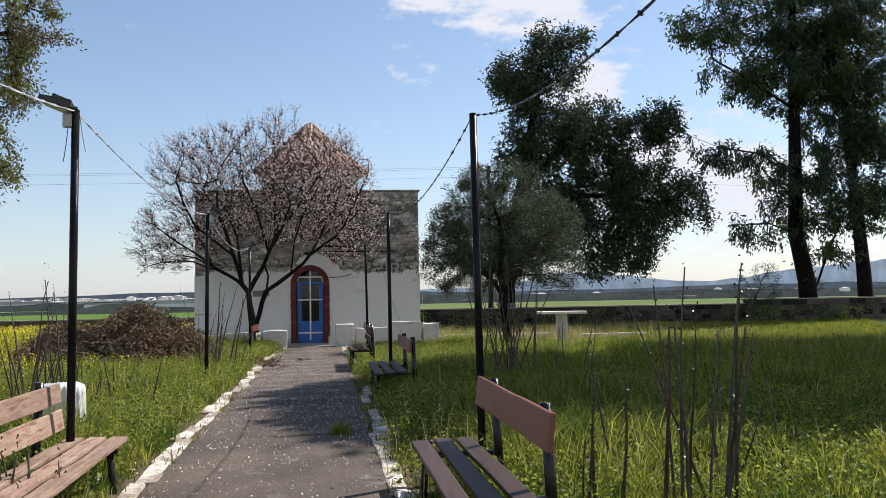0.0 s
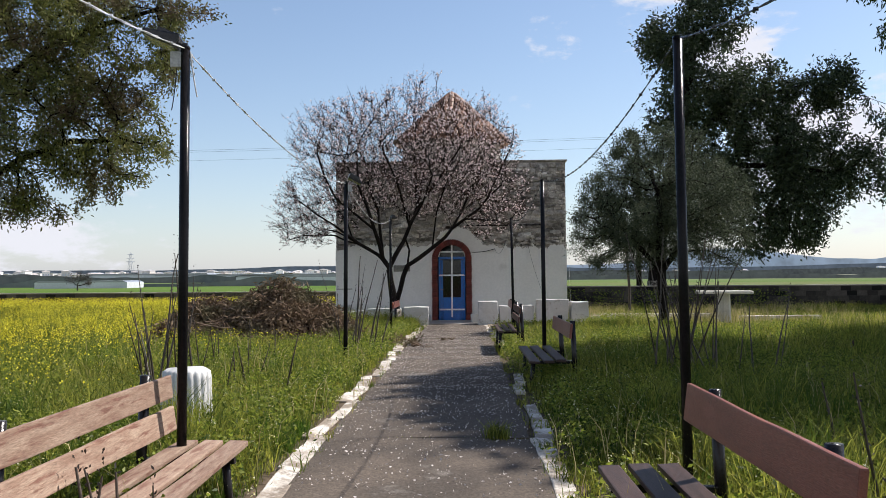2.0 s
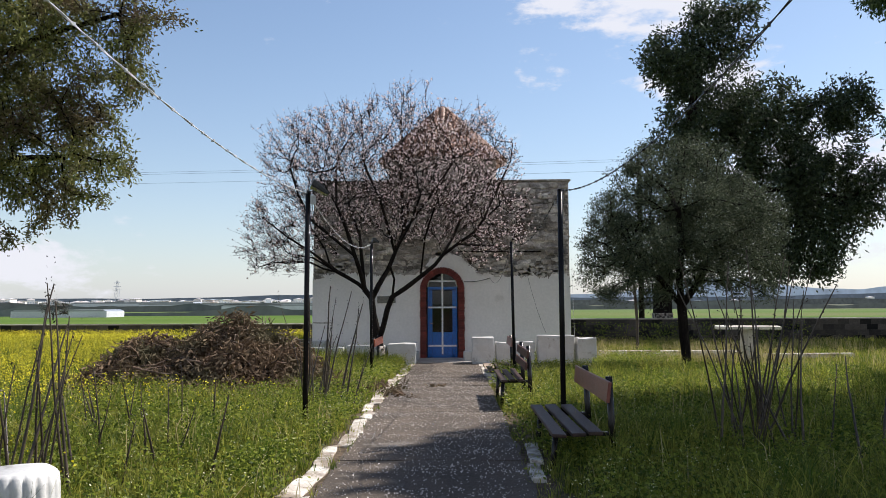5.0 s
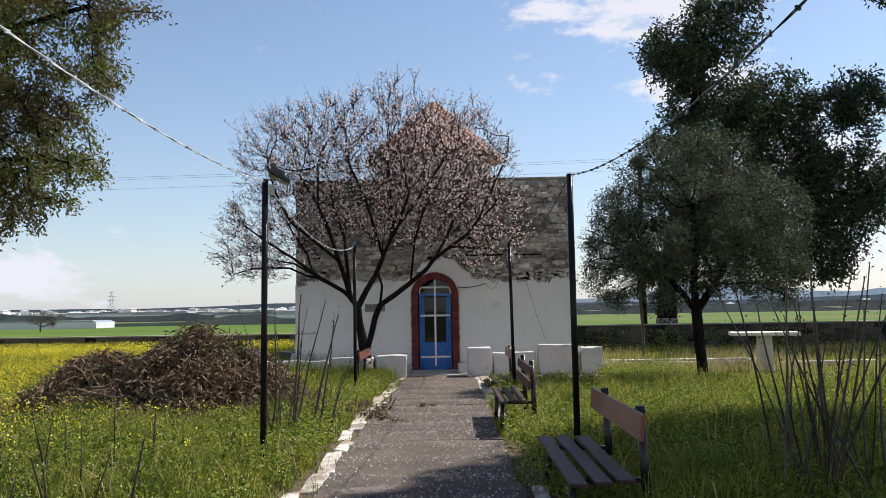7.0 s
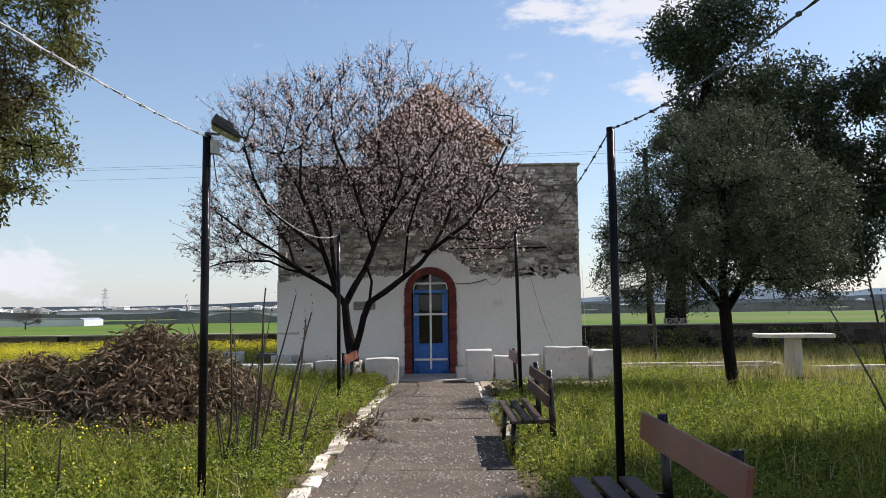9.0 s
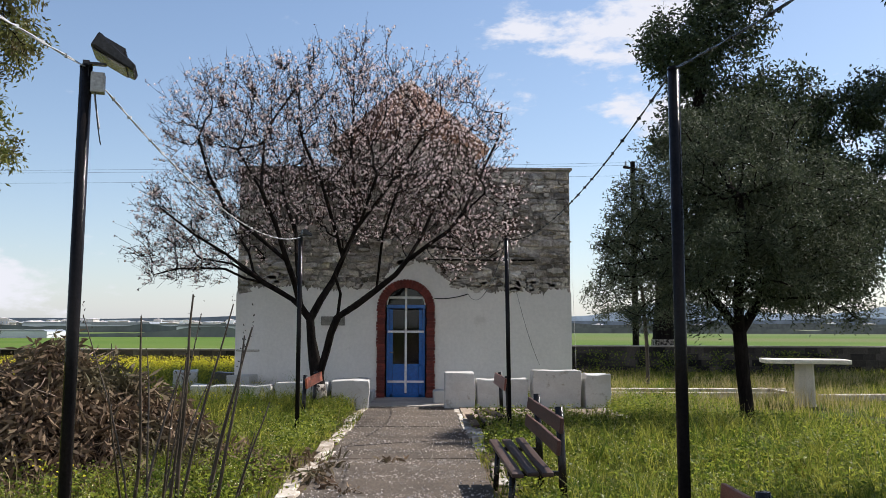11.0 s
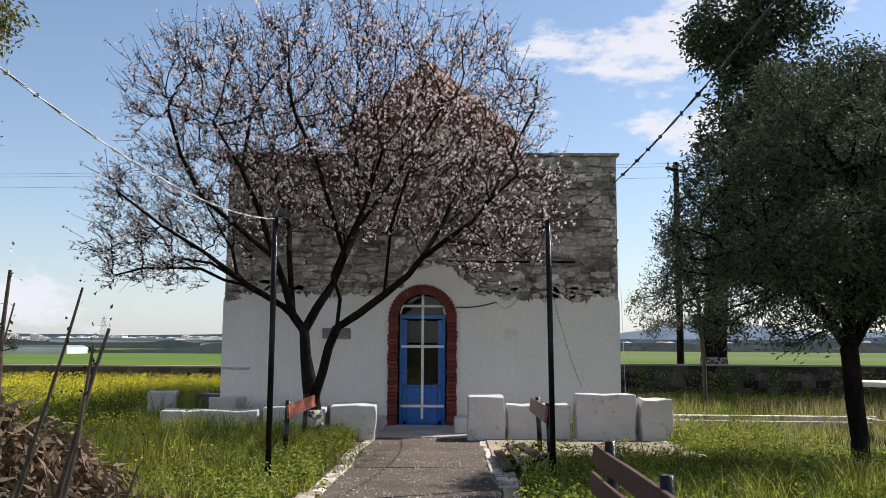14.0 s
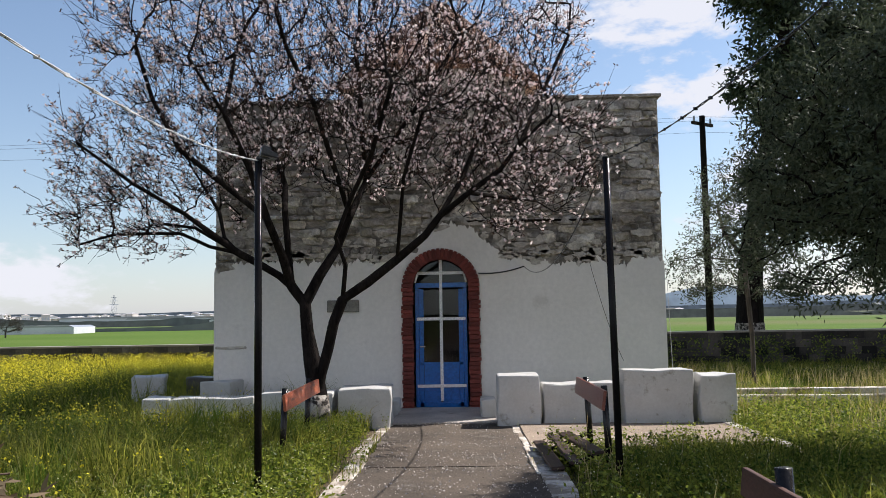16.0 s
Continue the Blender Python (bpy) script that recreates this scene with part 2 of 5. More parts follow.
M_PETAL = leafy("almond_blossom", (0.78, 0.60, 0.60), (0.92, 0.85, 0.83), 0.5, 0.6)
M_BUD = leafy("brown_buds", (0.06, 0.035, 0.03), (0.16, 0.08, 0.06), 0.15, 0.8)
M_FALLEN = leafy("fallen_petals", (0.50, 0.44, 0.40), (0.70, 0.64, 0.60), 0.1, 0.8)
M_OLIVE = leafy("olive_leaves", (0.03, 0.043, 0.024), (0.118, 0.138, 0.08), 0.2, 0.7)
M_PINE = leafy("pine_needles", (0.022, 0.036, 0.02), (0.068, 0.09, 0.042), 0.2, 0.6)
# Sunlit yellow-green highlights are painted into the needle colour, with brown patches.
M_PINE_LIT = leafy("sunlit_tint_needles", (0.07, 0.09, 0.025), (0.20, 0.20, 0.05), 0.35, 0.6, zone=(0.11, 0.08, 0.045), zone_scale=0.6)
M_CONIFER = leafy("blue_green_needles", (0.02, 0.042, 0.026), (0.07, 0.10, 0.055), 0.22, 0.6, zone=(0.085, 0.12, 0.04), zone_scale=0.4)
M_WALLSTONE = surf("boundary_wall_stone", (0.05, 0.043, 0.036), (0.08, 0.068, 0.056), 3.0, 0.95, 0.8, fine=20, per=0.3, dist=0.03)
M_WALLCAP = surf("wall_cap", (0.24, 0.21, 0.17), (0.16, 0.14, 0.12), 1.5, 0.95, 0.5)
M_TABLE = surf("pale_table_concrete", (0.56, 0.52, 0.47), (0.46, 0.42, 0.37), 2.5, 0.9, 0.4, stain=(0.33, 0.29, 0.25), stain_scale=3.0, stain_at=0.62)
M_LAMP = surf("black_lamp_housing", (0.02, 0.02, 0.022), (0.03, 0.03, 0.032), 9.0, 0.5, 0.1)
M_LAMPGLASS = surf("dusty_lamp_glass", (0.12, 0.10, 0.07), (0.08, 0.068, 0.05), 9.0, rough=0.25, bump=0.05, spec=0.5)
M_GREYBOX = surf("grey_plastic_box", (0.42, 0.42, 0.41), (0.34, 0.34, 0.33), 9.0, 0.6, 0.1)
M_CABLE_W = surf("white_cable", (0.62, 0.62, 0.62), (0.48, 0.48, 0.49), 20.0, 0.5, 0.0)
M_CABLE_B = surf("black_cable", (0.02, 0.02, 0.02), (0.035, 0.035, 0.035), 20.0, 0.55, 0.0)
M_STEEL = surf("brushed_steel", (0.55, 0.55, 0.55), (0.45, 0.45, 0.45), 20.0, 0.3, 0.0, metal=1.0)
M_PLAQUE = surf("grey_plaque", (0.10, 0.095, 0.085), (0.15, 0.14, 0.12), 6.0, 0.8, 0.4)
M_HOUSE = surf("far_house_wall", (0.66, 0.64, 0.62), (0.50, 0.46, 0.43), 0.05, 0.9, 0.0, per=0.35)
M_HOUSEROOF = surf("far_house_roof", (0.42, 0.37, 0.34), (0.52, 0.48, 0.45), 0.05, 0.9, 0.0, per=0.3)
M_GREENHOUSE = surf("white_sheeting", (0.46, 0.47, 0.49), (0.40, 0.41, 0.43), 0.3, 0.6, 0.0)
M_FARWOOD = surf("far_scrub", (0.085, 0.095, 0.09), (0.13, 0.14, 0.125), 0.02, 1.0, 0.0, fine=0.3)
# Air haze is painted into both hill colours as pale blue.
M_HILL = surf("haze_tinted_hill", (0.50, 0.58, 0.68), (0.54, 0.61, 0.70), 0.002, 1.0, 0.0, fine=0.01)
M_HILLNEAR = surf("haze_tinted_low_hill", (0.13, 0.16, 0.20), (0.16, 0.19, 0.225), 0.004, 1.0, 0.0, fine=0.05)
# Pale blue-grey of distance is put into the steel colour.
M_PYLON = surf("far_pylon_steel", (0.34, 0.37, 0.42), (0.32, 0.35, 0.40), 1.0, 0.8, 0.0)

M_GLASS = bpy.data.materials.new("dark_glass")
M_GLASS.use_nodes = True
gp = M_GLASS.node_tree.nodes["Principled BSDF"]
# Tint kept dark so the room behind looks unlit.
gp.inputs["Base Color"].default_value = (0.10, 0.115, 0.13, 1)
gp.inputs["Roughness"].default_value, gp.inputs["Transmission Weight"].default_value, gp.inputs["IOR"].default_value = 0.04, 1.0, 1.45
# Interior shade is painted in: plaster much darker than the other walls.
M_DARKROOM = surf("shade_painted_plaster", (0.10, 0.095, 0.09), (0.07, 0.065, 0.06), 1.0, 0.9, 0.1)

M_LAND = bpy.data.materials.new("turf_and_crops")
M_LAND.use_nodes = True
ln, ll = M_LAND.node_tree.nodes, M_LAND.node_tree.links
lg, lsep = ln.new("ShaderNodeNewGeometry"), ln.new("ShaderNodeSeparateXYZ")
ll.new(lg.outputs["Position"], lsep.inputs[0])


def land_noise(s, d=5.0, stretch=(1, 1, 1)):
    mp, t = ln.new("ShaderNodeMapping"), ln.new("ShaderNodeTexNoise")
    mp.inputs["Scale"].default_value = stretch
    t.inputs["Scale"].default_value, t.inputs["Detail"].default_value = s, d
    ll.new(lg.outputs["Position"], mp.inputs[0]), ll.new(mp.outputs[0], t.inputs["Vector"])
    return t.outputs["Fac"]


def land_step(v, lo, hi):
    r = ln.new("ShaderNodeMapRange")
    r.inputs["From Min"].default_value, r.inputs["From Max"].default_value = lo, hi
    ll.new(v, r.inputs["Value"])
    return r.outputs["Result"]


def land_mix(f, a, b):
    x = ln.new("ShaderNodeMixRGB")
    for s, v in zip(("Fac", "Color1", "Color2"), (f, a, b)):
        if isinstance(v, tuple):
            x.inputs[s].default_value = (*v, 1)
        else:
            ll.new(v, x.inputs[s])
    return x.outputs["Color"]


turf = land_mix(land_step(land_noise(1.6), 0.4, 0.6), (0.06, 0.085, 0.016), (0.05, 0.052, 0.022))
turf = land_mix(land_step(land_noise(0.5), 0.55, 0.68), turf, (0.11, 0.10, 0.045))
crop = land_mix(land_step(land_noise(0.05, 4, (0.4, 1, 1)), 0.4, 0.6), (0.072, 0.128, 0.02), (0.095, 0.145, 0.028))
crop = land_mix(land_step(land_noise(0.012, 5, (0.25, 1, 1)), 0.52, 0.60), crop, (0.12, 0.135, 0.05))
# Past 140 m a greyer tone is mixed in, standing for distance haze.
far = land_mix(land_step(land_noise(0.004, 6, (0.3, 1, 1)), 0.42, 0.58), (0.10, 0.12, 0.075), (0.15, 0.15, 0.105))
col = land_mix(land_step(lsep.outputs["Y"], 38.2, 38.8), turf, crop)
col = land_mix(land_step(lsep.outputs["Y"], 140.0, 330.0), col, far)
off_centre = ln.new("ShaderNodeMath")
off_centre.operation = "SUBTRACT"
ll.new(lsep.outputs["X"], off_centre.inputs[0])
off_centre.inputs[1].default_value = 0.16
aside = ln.new("ShaderNodeMath")
aside.operation = "ABSOLUTE"
ll.new(off_centre.outputs[0], aside.inputs[0])
soil = land_mix(land_step(land_noise(14.0), 0.35, 0.65), (0.135, 0.10, 0.068), (0.06, 0.046, 0.032))
col = land_mix(land_step(aside.outputs[0], 1.05, 1.35), soil, col)
lp = ln["Principled BSDF"]
ll.new(col, lp.inputs["Base Color"])
lp.inputs["Roughness"].default_value, lp.inputs["Specular IOR Level"].default_value = 1.0, 0.1
lb = ln.new("ShaderNodeBump")
lb.inputs["Strength"].default_value, lb.inputs["Distance"].default_value = 0.6, 0.05
ll.new(land_noise(9.0), lb.inputs["Height"]), ll.new(lb.outputs["Normal"], lp.inputs["Normal"])

# ---- builders ----


def level(x, y):
    """Height of the ground."""
    s = np.clip((np.asarray(y, float) - 0.5) / 6.0, 0, 1) * np.clip((24.5 - np.asarray(y, float)) / 7.0, 0, 1)
    s = s * s * (3 - 2 * s)
    return 0.09 * s + 0 * np.asarray(x, float)


def thing(name, at=(0, 0, 0), turn=0.0, label="", category="", group="", kind=""):
    e = new(name)
    e.matrix_basis = pose(*at, 0, 0, turn)
    return tagged(e, label, category, group, kind)


def part(name, bm, material, parent=None, label="", smooth=False):
    """Links a bmesh (or a ready mesh) as one object under parent."""
    if isinstance(bm, bmesh.types.BMesh):
        me = bpy.data.meshes.new(name)
        bmesh.ops.recalc_face_normals(bm, faces=bm.faces)
        bm.to_mesh(me)
        bm.free()
    else:
        me = bm
    if material is not None and not me.materials:
        me.materials.append(material)
    if smooth:
        me.polygons.foreach_set("use_smooth", [True] * len(me.polygons))
    ob = new(name, me)
    if parent is not None:
        ob.parent = parent
    if label:
        ob["label"] = label
    return ob


def add_box(bm, c, s, turn=0.0, bevel=0.0, tilt=(0, 0)):
    v = bmesh.ops.create_cube(bm, size=1, matrix=pose(*c, tilt[0], tilt[1], turn) @ Matrix.Diagonal((*s, 1)))["verts"]
    if bevel:
        edges = list({e for x in v for e in x.link_edges})
        bmesh.ops.bevel(bm, geom=edges, offset=bevel, segments=2, profile=0.6, affect="EDGES")
    return bm


def box(c, s, turn=0.0, bevel=0.0, tilt=(0, 0)):
    return add_box(bmesh.new(), c, s, turn, bevel, tilt)


def add_rod(bm, a, b, r, r2=None, sides=10):
    a, b = Vector(a), Vector(b)
    d = b - a
    m = Matrix.Translation((a + b) / 2) @ d.to_track_quat("Z", "Y").to_matrix().to_4x4()
    bmesh.ops.create_cone(bm, cap_ends=True, segments=sides, radius1=r, radius2=r if r2 is None else r2, depth=d.length, matrix=m)
    return bm


def rod(a, b, r, r2=None, sides=10):
    return add_rod(bmesh.new(), a, b, r, r2, sides)


def slab(outline, y0, y1):
    """An upright plate: an outline in x and z, from y0 to y1."""
    bm = bmesh.new()
    f = bm.faces.new([bm.verts.new((x, y0, z)) for x, z in outline])
    out = bmesh.ops.extrude_face_region(bm, geom=[f])["geom"]
    bmesh.ops.translate(bm, verts=[g for g in out if isinstance(g, bmesh.types.BMVert)], vec=(0, y1 - y0, 0))
    return bm


def rough_block(sx, sy, sz, seed, wobble=0.02, bevel=0.03):
    """A worn block of stone standing on z = 0."""
    bm = bmesh.new()
    bmesh.ops.create_cube(bm, size=1, matrix=pose(0, 0, sz / 2) @ Matrix.Diagonal((sx, sy, sz, 1)))
    bmesh.ops.bevel(bm, geom=list(bm.edges), offset=bevel, segments=2, profile=0.5, affect="EDGES")
    bmesh.ops.subdivide_edges(bm, edges=[e for e in bm.edges if e.calc_length() > 0.15], cuts=3, use_grid_fill=True)
    for v in bm.verts:
        n = noise.noise_vector(v.co * 3.1 + Vector((seed * 7.3, seed, 0)))
        n2 = noise.noise_vector(v.co * 9.0 + Vector((seed, seed * 3.1, 5)))
        v.co += wobble * n + wobble * 0.4 * n2
        v.co.z = max(v.co.z, 0)
    return bm


def np_mesh(name, verts, quads=None, tris=None):
    """A mesh from arrays of corners and faces."""
    me = bpy.data.meshes.new(name)
    verts = np.asarray(verts, np.float32).reshape(-1, 3)
    loops, sizes = [], []
    for f in (quads, tris):
        if f is not None and len(f):
            loops.append(np.asarray(f, np.int32).ravel())
            sizes.append(np.full(len(f), len(f[0]), np.int32))
    loops, sizes = np.concatenate(loops), np.concatenate(sizes)
    me.vertices.add(len(verts))
    me.vertices.foreach_set("co", verts.ravel())
    me.loops.add(len(loops))
    me.loops.foreach_set("vertex_index", loops)
    me.polygons.add(len(sizes))
    me.polygons.foreach_set("loop_start", np.concatenate(([0], np.cumsum(sizes)[:-1])).astype(np.int32))
    me.polygons.foreach_set("loop_total", sizes)
    me.update(calc_edges=True)
    me.validate()
    return me


def unit(a):
    return a / np.maximum(np.linalg.norm(a, axis=-1, keepdims=True), 1e-9)


def leaves_mesh(name, centres, along, length, width, r, fold=0.15):
    """Lance-shaped leaves, four corners each."""
    n = len(centres)
    along = unit(along)
    side = unit(np.cross(along, r.normal(size=(n, 3))))
    up = np.cross(side, along)
    length, width = np.broadcast_to(length, n)[:, None], np.broadcast_to(width, n)[:, None]
    a = centres
    t = centres + along * length
    m = centres + along * length * 0.45 + up * width * fold
    v = np.stack((a, m - side * width / 2, t, m + side * width / 2), 1)
    return np_mesh(name, v, np.arange(4 * n).reshape(n, 4))


def grow(pos, par, att, step, infl, kill, iters, r, pull=(0, 0, 0)):
    """Branches that grow from given limbs towards the places att, until each is reached."""
    pos, par = np.array(pos, float), list(par)
    near = np.zeros(len(att), int)
    dist = np.full(len(att), 1e9)

    def refresh(first):
        if len(pos) == first or len(att) == 0:
            return
        d = np.linalg.norm(att[:, None, :] - pos[None, first:, :], axis=2)
        k = d.argmin(1)
        best = d[np.arange(len(att)), k]
        better = best < dist
        dist[better], near[better] = best[better], k[better] + first

    refresh(0)
    for _ in range(iters):
        act = dist < infl
        if not act.any():
            break
        acc = np.zeros_like(pos)
        np.add.at(acc, near[act], unit(att[act] - pos[near[act]]))
        ids = np.unique(near[act])
        d = unit(unit(acc[ids]) + r.normal(size=(len(ids), 3)) * 0.16 + np.array(pull))
        first = len(pos)
        pos = np.concatenate((pos, pos[ids] + d * step))
        par += list(ids)
        refresh(first)
        keep = dist > kill
        att, dist, near = att[keep], dist[keep], near[keep]
    return pos, np.array(par)


def thickness(par, tip, power):
    """Radius at each node: the branches' cross sections add up towards the root."""
    w = np.zeros(len(par))
    kids = np.bincount(par[par >= 0], minlength=len(par))
    w[kids == 0] = 1
    for i in range(len(par) - 1, -1, -1):
        if par[i] >= 0:
            w[par[i]] += w[i]
    return tip * np.maximum(w, 1) ** (1 / power), kids, w


def wood_mesh(name, pos, par, rad, w, sides=6, keep=None):
    """Tapered limbs along the tree's skeleton."""
    n = len(pos)
    main = np.full(n, -1)
    for i in range(n):
        p = par[i]
        if p >= 0 and (main[p] < 0 or w[i] > w[main[p]]):
            main[p] = i
    ids = np.array([i for i in range(n) if par[i] >= 0 and (keep is None or keep[i])])
    p = par[ids]
    d = unit(pos[ids] - pos[p])
    ref = np.array((0.31, 0.9, 0.17))
    ang = np.arange(sides) * 2 * math.pi / sides

    def ring(c, dd, rr):
        u = unit(np.cross(dd, ref))
        v = np.cross(dd, u)
        return c[:, None] + rr[:, None, None] * (np.cos(ang)[None, :, None] * u[:, None] + np.sin(ang)[None, :, None] * v[:, None])

    dirs = np.zeros((n, 3))
    dirs[ids] = d
    is_main = main[p] == ids
    start_dir = np.where((is_main & (par[p] >= 0))[:, None], dirs[p], d)
    start_rad = np.where(is_main, rad[p], rad[ids] * 1.1)
    a, b = ring(pos[p], start_dir, start_rad), ring(pos[ids], d, rad[ids])
    m = len(ids)
    v = np.concatenate((a, b), 1)
    base = (np.arange(m) * 2 * sides)[:, None]
    k = np.arange(sides)[None]
    k2 = (k + 1) % sides
    q = np.stack((base + k, base + k2, base + sides + k2, base + sides + k), 2).reshape(-1, 4)
    return np_mesh(name, v, q)


def stick_mesh(name, a, d, ln_, r0, r, bends=4, sides=4, curl=0.25):
    n = len(a)
    pts, pos, par = a, [a], [np.full(n, -1)]
    dirs = unit(d)
    base = 0
    for k in range(bends):
        pts = pts + dirs * (ln_[:, None] / bends)
        dirs = unit(dirs + r.normal(size=dirs.shape) * curl)
        pos.append(pts), par.append(np.arange(n) + k * n)
    pos, par = np.concatenate(pos), np.concatenate(par)
    rad = np.repeat(np.linspace(1, 0.35, bends + 1), n) * np.tile(r0, bends + 1)
    w = np.repeat(np.arange(bends + 1, 0, -1.0), n)
    return wood_mesh(name, pos, par, rad, w, sides), pos


def limb(pos, par, points, start=-1):
    """Adds a limb through the points, from the node start; returns its last node."""
    last = start
    for q in points:
        pos.append(q)
        par.append(last)
        last = len(pos) - 1
    return last


def blob_points(blobs, n, r):
    """Random places inside ellipsoids (x, y, z, rx, ry, rz), more towards the skin."""
    out = []
    vol = np.array([b[3] * b[4] * b[5] for b in blobs])
    for b, share in zip(blobs, vol / vol.sum()):
        k = max(int(n * share), 4)
        d = unit(r.normal(size=(k, 3))) * (r.random((k, 1)) ** 0.42)
        out.append(np.array(b[:3]) + d * np.array(b[3:]))
    return np.concatenate(out)


def cable_curve(name, a, b, sag, radius, material, parent=None, twist=0.0, knots=0, label=""):
    """A hanging cable; with twist, two strands wound round each other; knots: small clips along it."""
    cu = bpy.data.curves.new(name, "CURVE")
    cu.dimensions, cu.bevel_depth, cu.bevel_resolution = "3D", radius, 1
    a, b = Vector(a), Vector(b)
    n = 60 if twist else 24
    pts = [a.lerp(b, i / n) - Vector((0, 0, 4 * sag * (i / n) * (1 - i / n))) for i in range(n + 1)]
    for strand in ((0, math.pi) if twist else (0,)):
        sp = cu.splines.new("POLY")
        sp.points.add(n)
        for i, q in enumerate(pts):
            ang = strand + i * 1.1
            o = Vector((math.cos(ang), 0, math.sin(ang))) * twist
            sp.points[i].co = (*(q + o), 1)
    ob = new("temp", cu)
    me = bpy.data.meshes.new_from_object(ob.evaluated_get(bpy.context.evaluated_depsgraph_get()))
    bpy.data.objects.remove(ob)
    if knots:
        bm = bmesh.new()
        bm.from_mesh(me)
        for i in range(knots):
            q = pts[int((i + 0.5) * n / knots)]
            add_box(bm, q, (0.010, 0.022, 0.016), turn=i * 37)
        bm.to_mesh(me)
        bm.free()
    me.name = name
    me.materials.clear()
    return part(name, me, material, parent, label)


# ---- ground ----
fine_x = np.arange(-30, 30.01, 0.5)
fine_y = np.arange(-6, 42.01, 0.5)
far_steps = np.array([35, 42, 55, 75, 110, 170, 280, 480, 900, 1800, 4200.0])
xs = np.concatenate((-far_steps[::-1], fine_x, far_steps))
ys = np.concatenate((-far_steps[::-1], np.arange(-28, -6, 2.0), fine_y, far_steps[1:] + 0.0))
gx, gy = np.meshgrid(xs, ys)
lump = np.array([noise.noise((x * 0.35, y * 0.35, 3.0)) for x, y in zip(gx.ravel(), gy.ravel())]).reshape(gx.shape)
off_path = np.clip((np.abs(gx - 0.17) - 1.4) / 1.5, 0, 1) * (np.abs(gx) < 31) * (gy < 42) * (gy > -6)
gz = level(gx, gy) + 0.05 * lump * off_path * (1 - np.clip((gy - 23) / 2, 0, 1) * (np.abs(gx) < 6))
nx, ny = len(xs), len(ys)
idx = np.arange(nx * ny).reshape(ny, nx)
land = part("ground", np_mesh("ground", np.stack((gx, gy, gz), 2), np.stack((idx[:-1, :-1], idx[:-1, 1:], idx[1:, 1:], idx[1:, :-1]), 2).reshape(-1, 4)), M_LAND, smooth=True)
tagged(land, "flat turf and green crop fields reaching the horizon", "ground", kind="structure")

# ---- chapel ----
CX0, CX1, CY0, CY1, CTOP = -3.67, 3.65, 27.25, 34.4, 5.08
DOOR = 0.02
SPRING, RIN, ROUT = 1.98, 0.45, 0.635


def notch(x0, x1, top, radius, cx=DOOR, low=-0.05):
    """Outline of a wall with an arched doorway cut from below."""
    pts = [(x0, low), (cx - radius, low)]
    pts += [(cx - radius * math.cos(a), SPRING + radius * math.sin(a)) for a in np.linspace(0, math.pi, 17)]
    return pts + [(cx + radius, low), (x1, low)] + top


chapel = thing("chapel", label="small stone chapel with white plastered lower walls and tiled conical roof", category="chapel")
wall_front = part("wall", slab(notch(CX0, CX1, [(CX1, CTOP), (CX0, CTOP)], RIN + 0.02), CY0 + 0.02, CY0 + 0.6), M_MORTAR, chapel, "exposed rubble masonry front wall")
for name_, c, s in (("wall", ((CX0 + 0.3), (CY0 + CY1) / 2 + 0.3, CTOP / 2), (0.6, CY1 - CY0 - 0.6, CTOP)),
                    ("wall", ((CX1 - 0.3), (CY0 + CY1) / 2 + 0.3, CTOP / 2), (0.6, CY1 - CY0 - 0.6, CTOP)),
                    ("wall", (0, CY1 - 0.3, CTOP / 2), (CX1 - CX0 - 1.2, 0.6, CTOP))):
    part(name_, box(c, s), M_PLASTER if s[0] < 1 else M_DARKROOM, chapel)
part("interior_floor", box((0, (CY0 + CY1) / 2, 0.01), (CX1 - CX0 - 1.2, CY1 - CY0 - 0.7, 0.06)), M_DARKROOM, chapel)
part("roof", box(((CX0 + CX1) / 2, (CY0 + CY1) / 2, CTOP - 0.04), (CX1 - CX0 - 0.2, CY1 - CY0 - 0.2, 0.1)), M_CONCRETE, chapel, "flat concrete roof")

# plaster coat with a ragged upper edge
edge = []
for i in range(420):
    x = CX1 + 0.012 - (CX1 - CX0 + 0.024) * i / 419
    z = 2.36 + 0.14 * noise.noise((x * 1.3, 0.2, 1)) + 0.10 * noise.noise((x * 4.1, 3.2, 1)) + 0.07 * noise.noise((x * 11, 1.2, 4)) + 0.09 * noise.noise((x * 31, 5.2, 4))
    z += 0.70 * math.exp(-((x - 0.2) / 0.72) ** 2) + 0.14 * math.exp(-((x + 2.9) / 0.5) ** 2)
    edge.append((x, z))
part("plaster_coat", slab(notch(CX0 - 0.012, CX1 + 0.012, edge, ROUT - 0.03), CY0 - 0.035, CY0 + 0.025), M_PLASTER, chapel, "off-white plaster coat with ragged top edge")
flakes, flake_rng = bmesh.new(), random.Random(41)
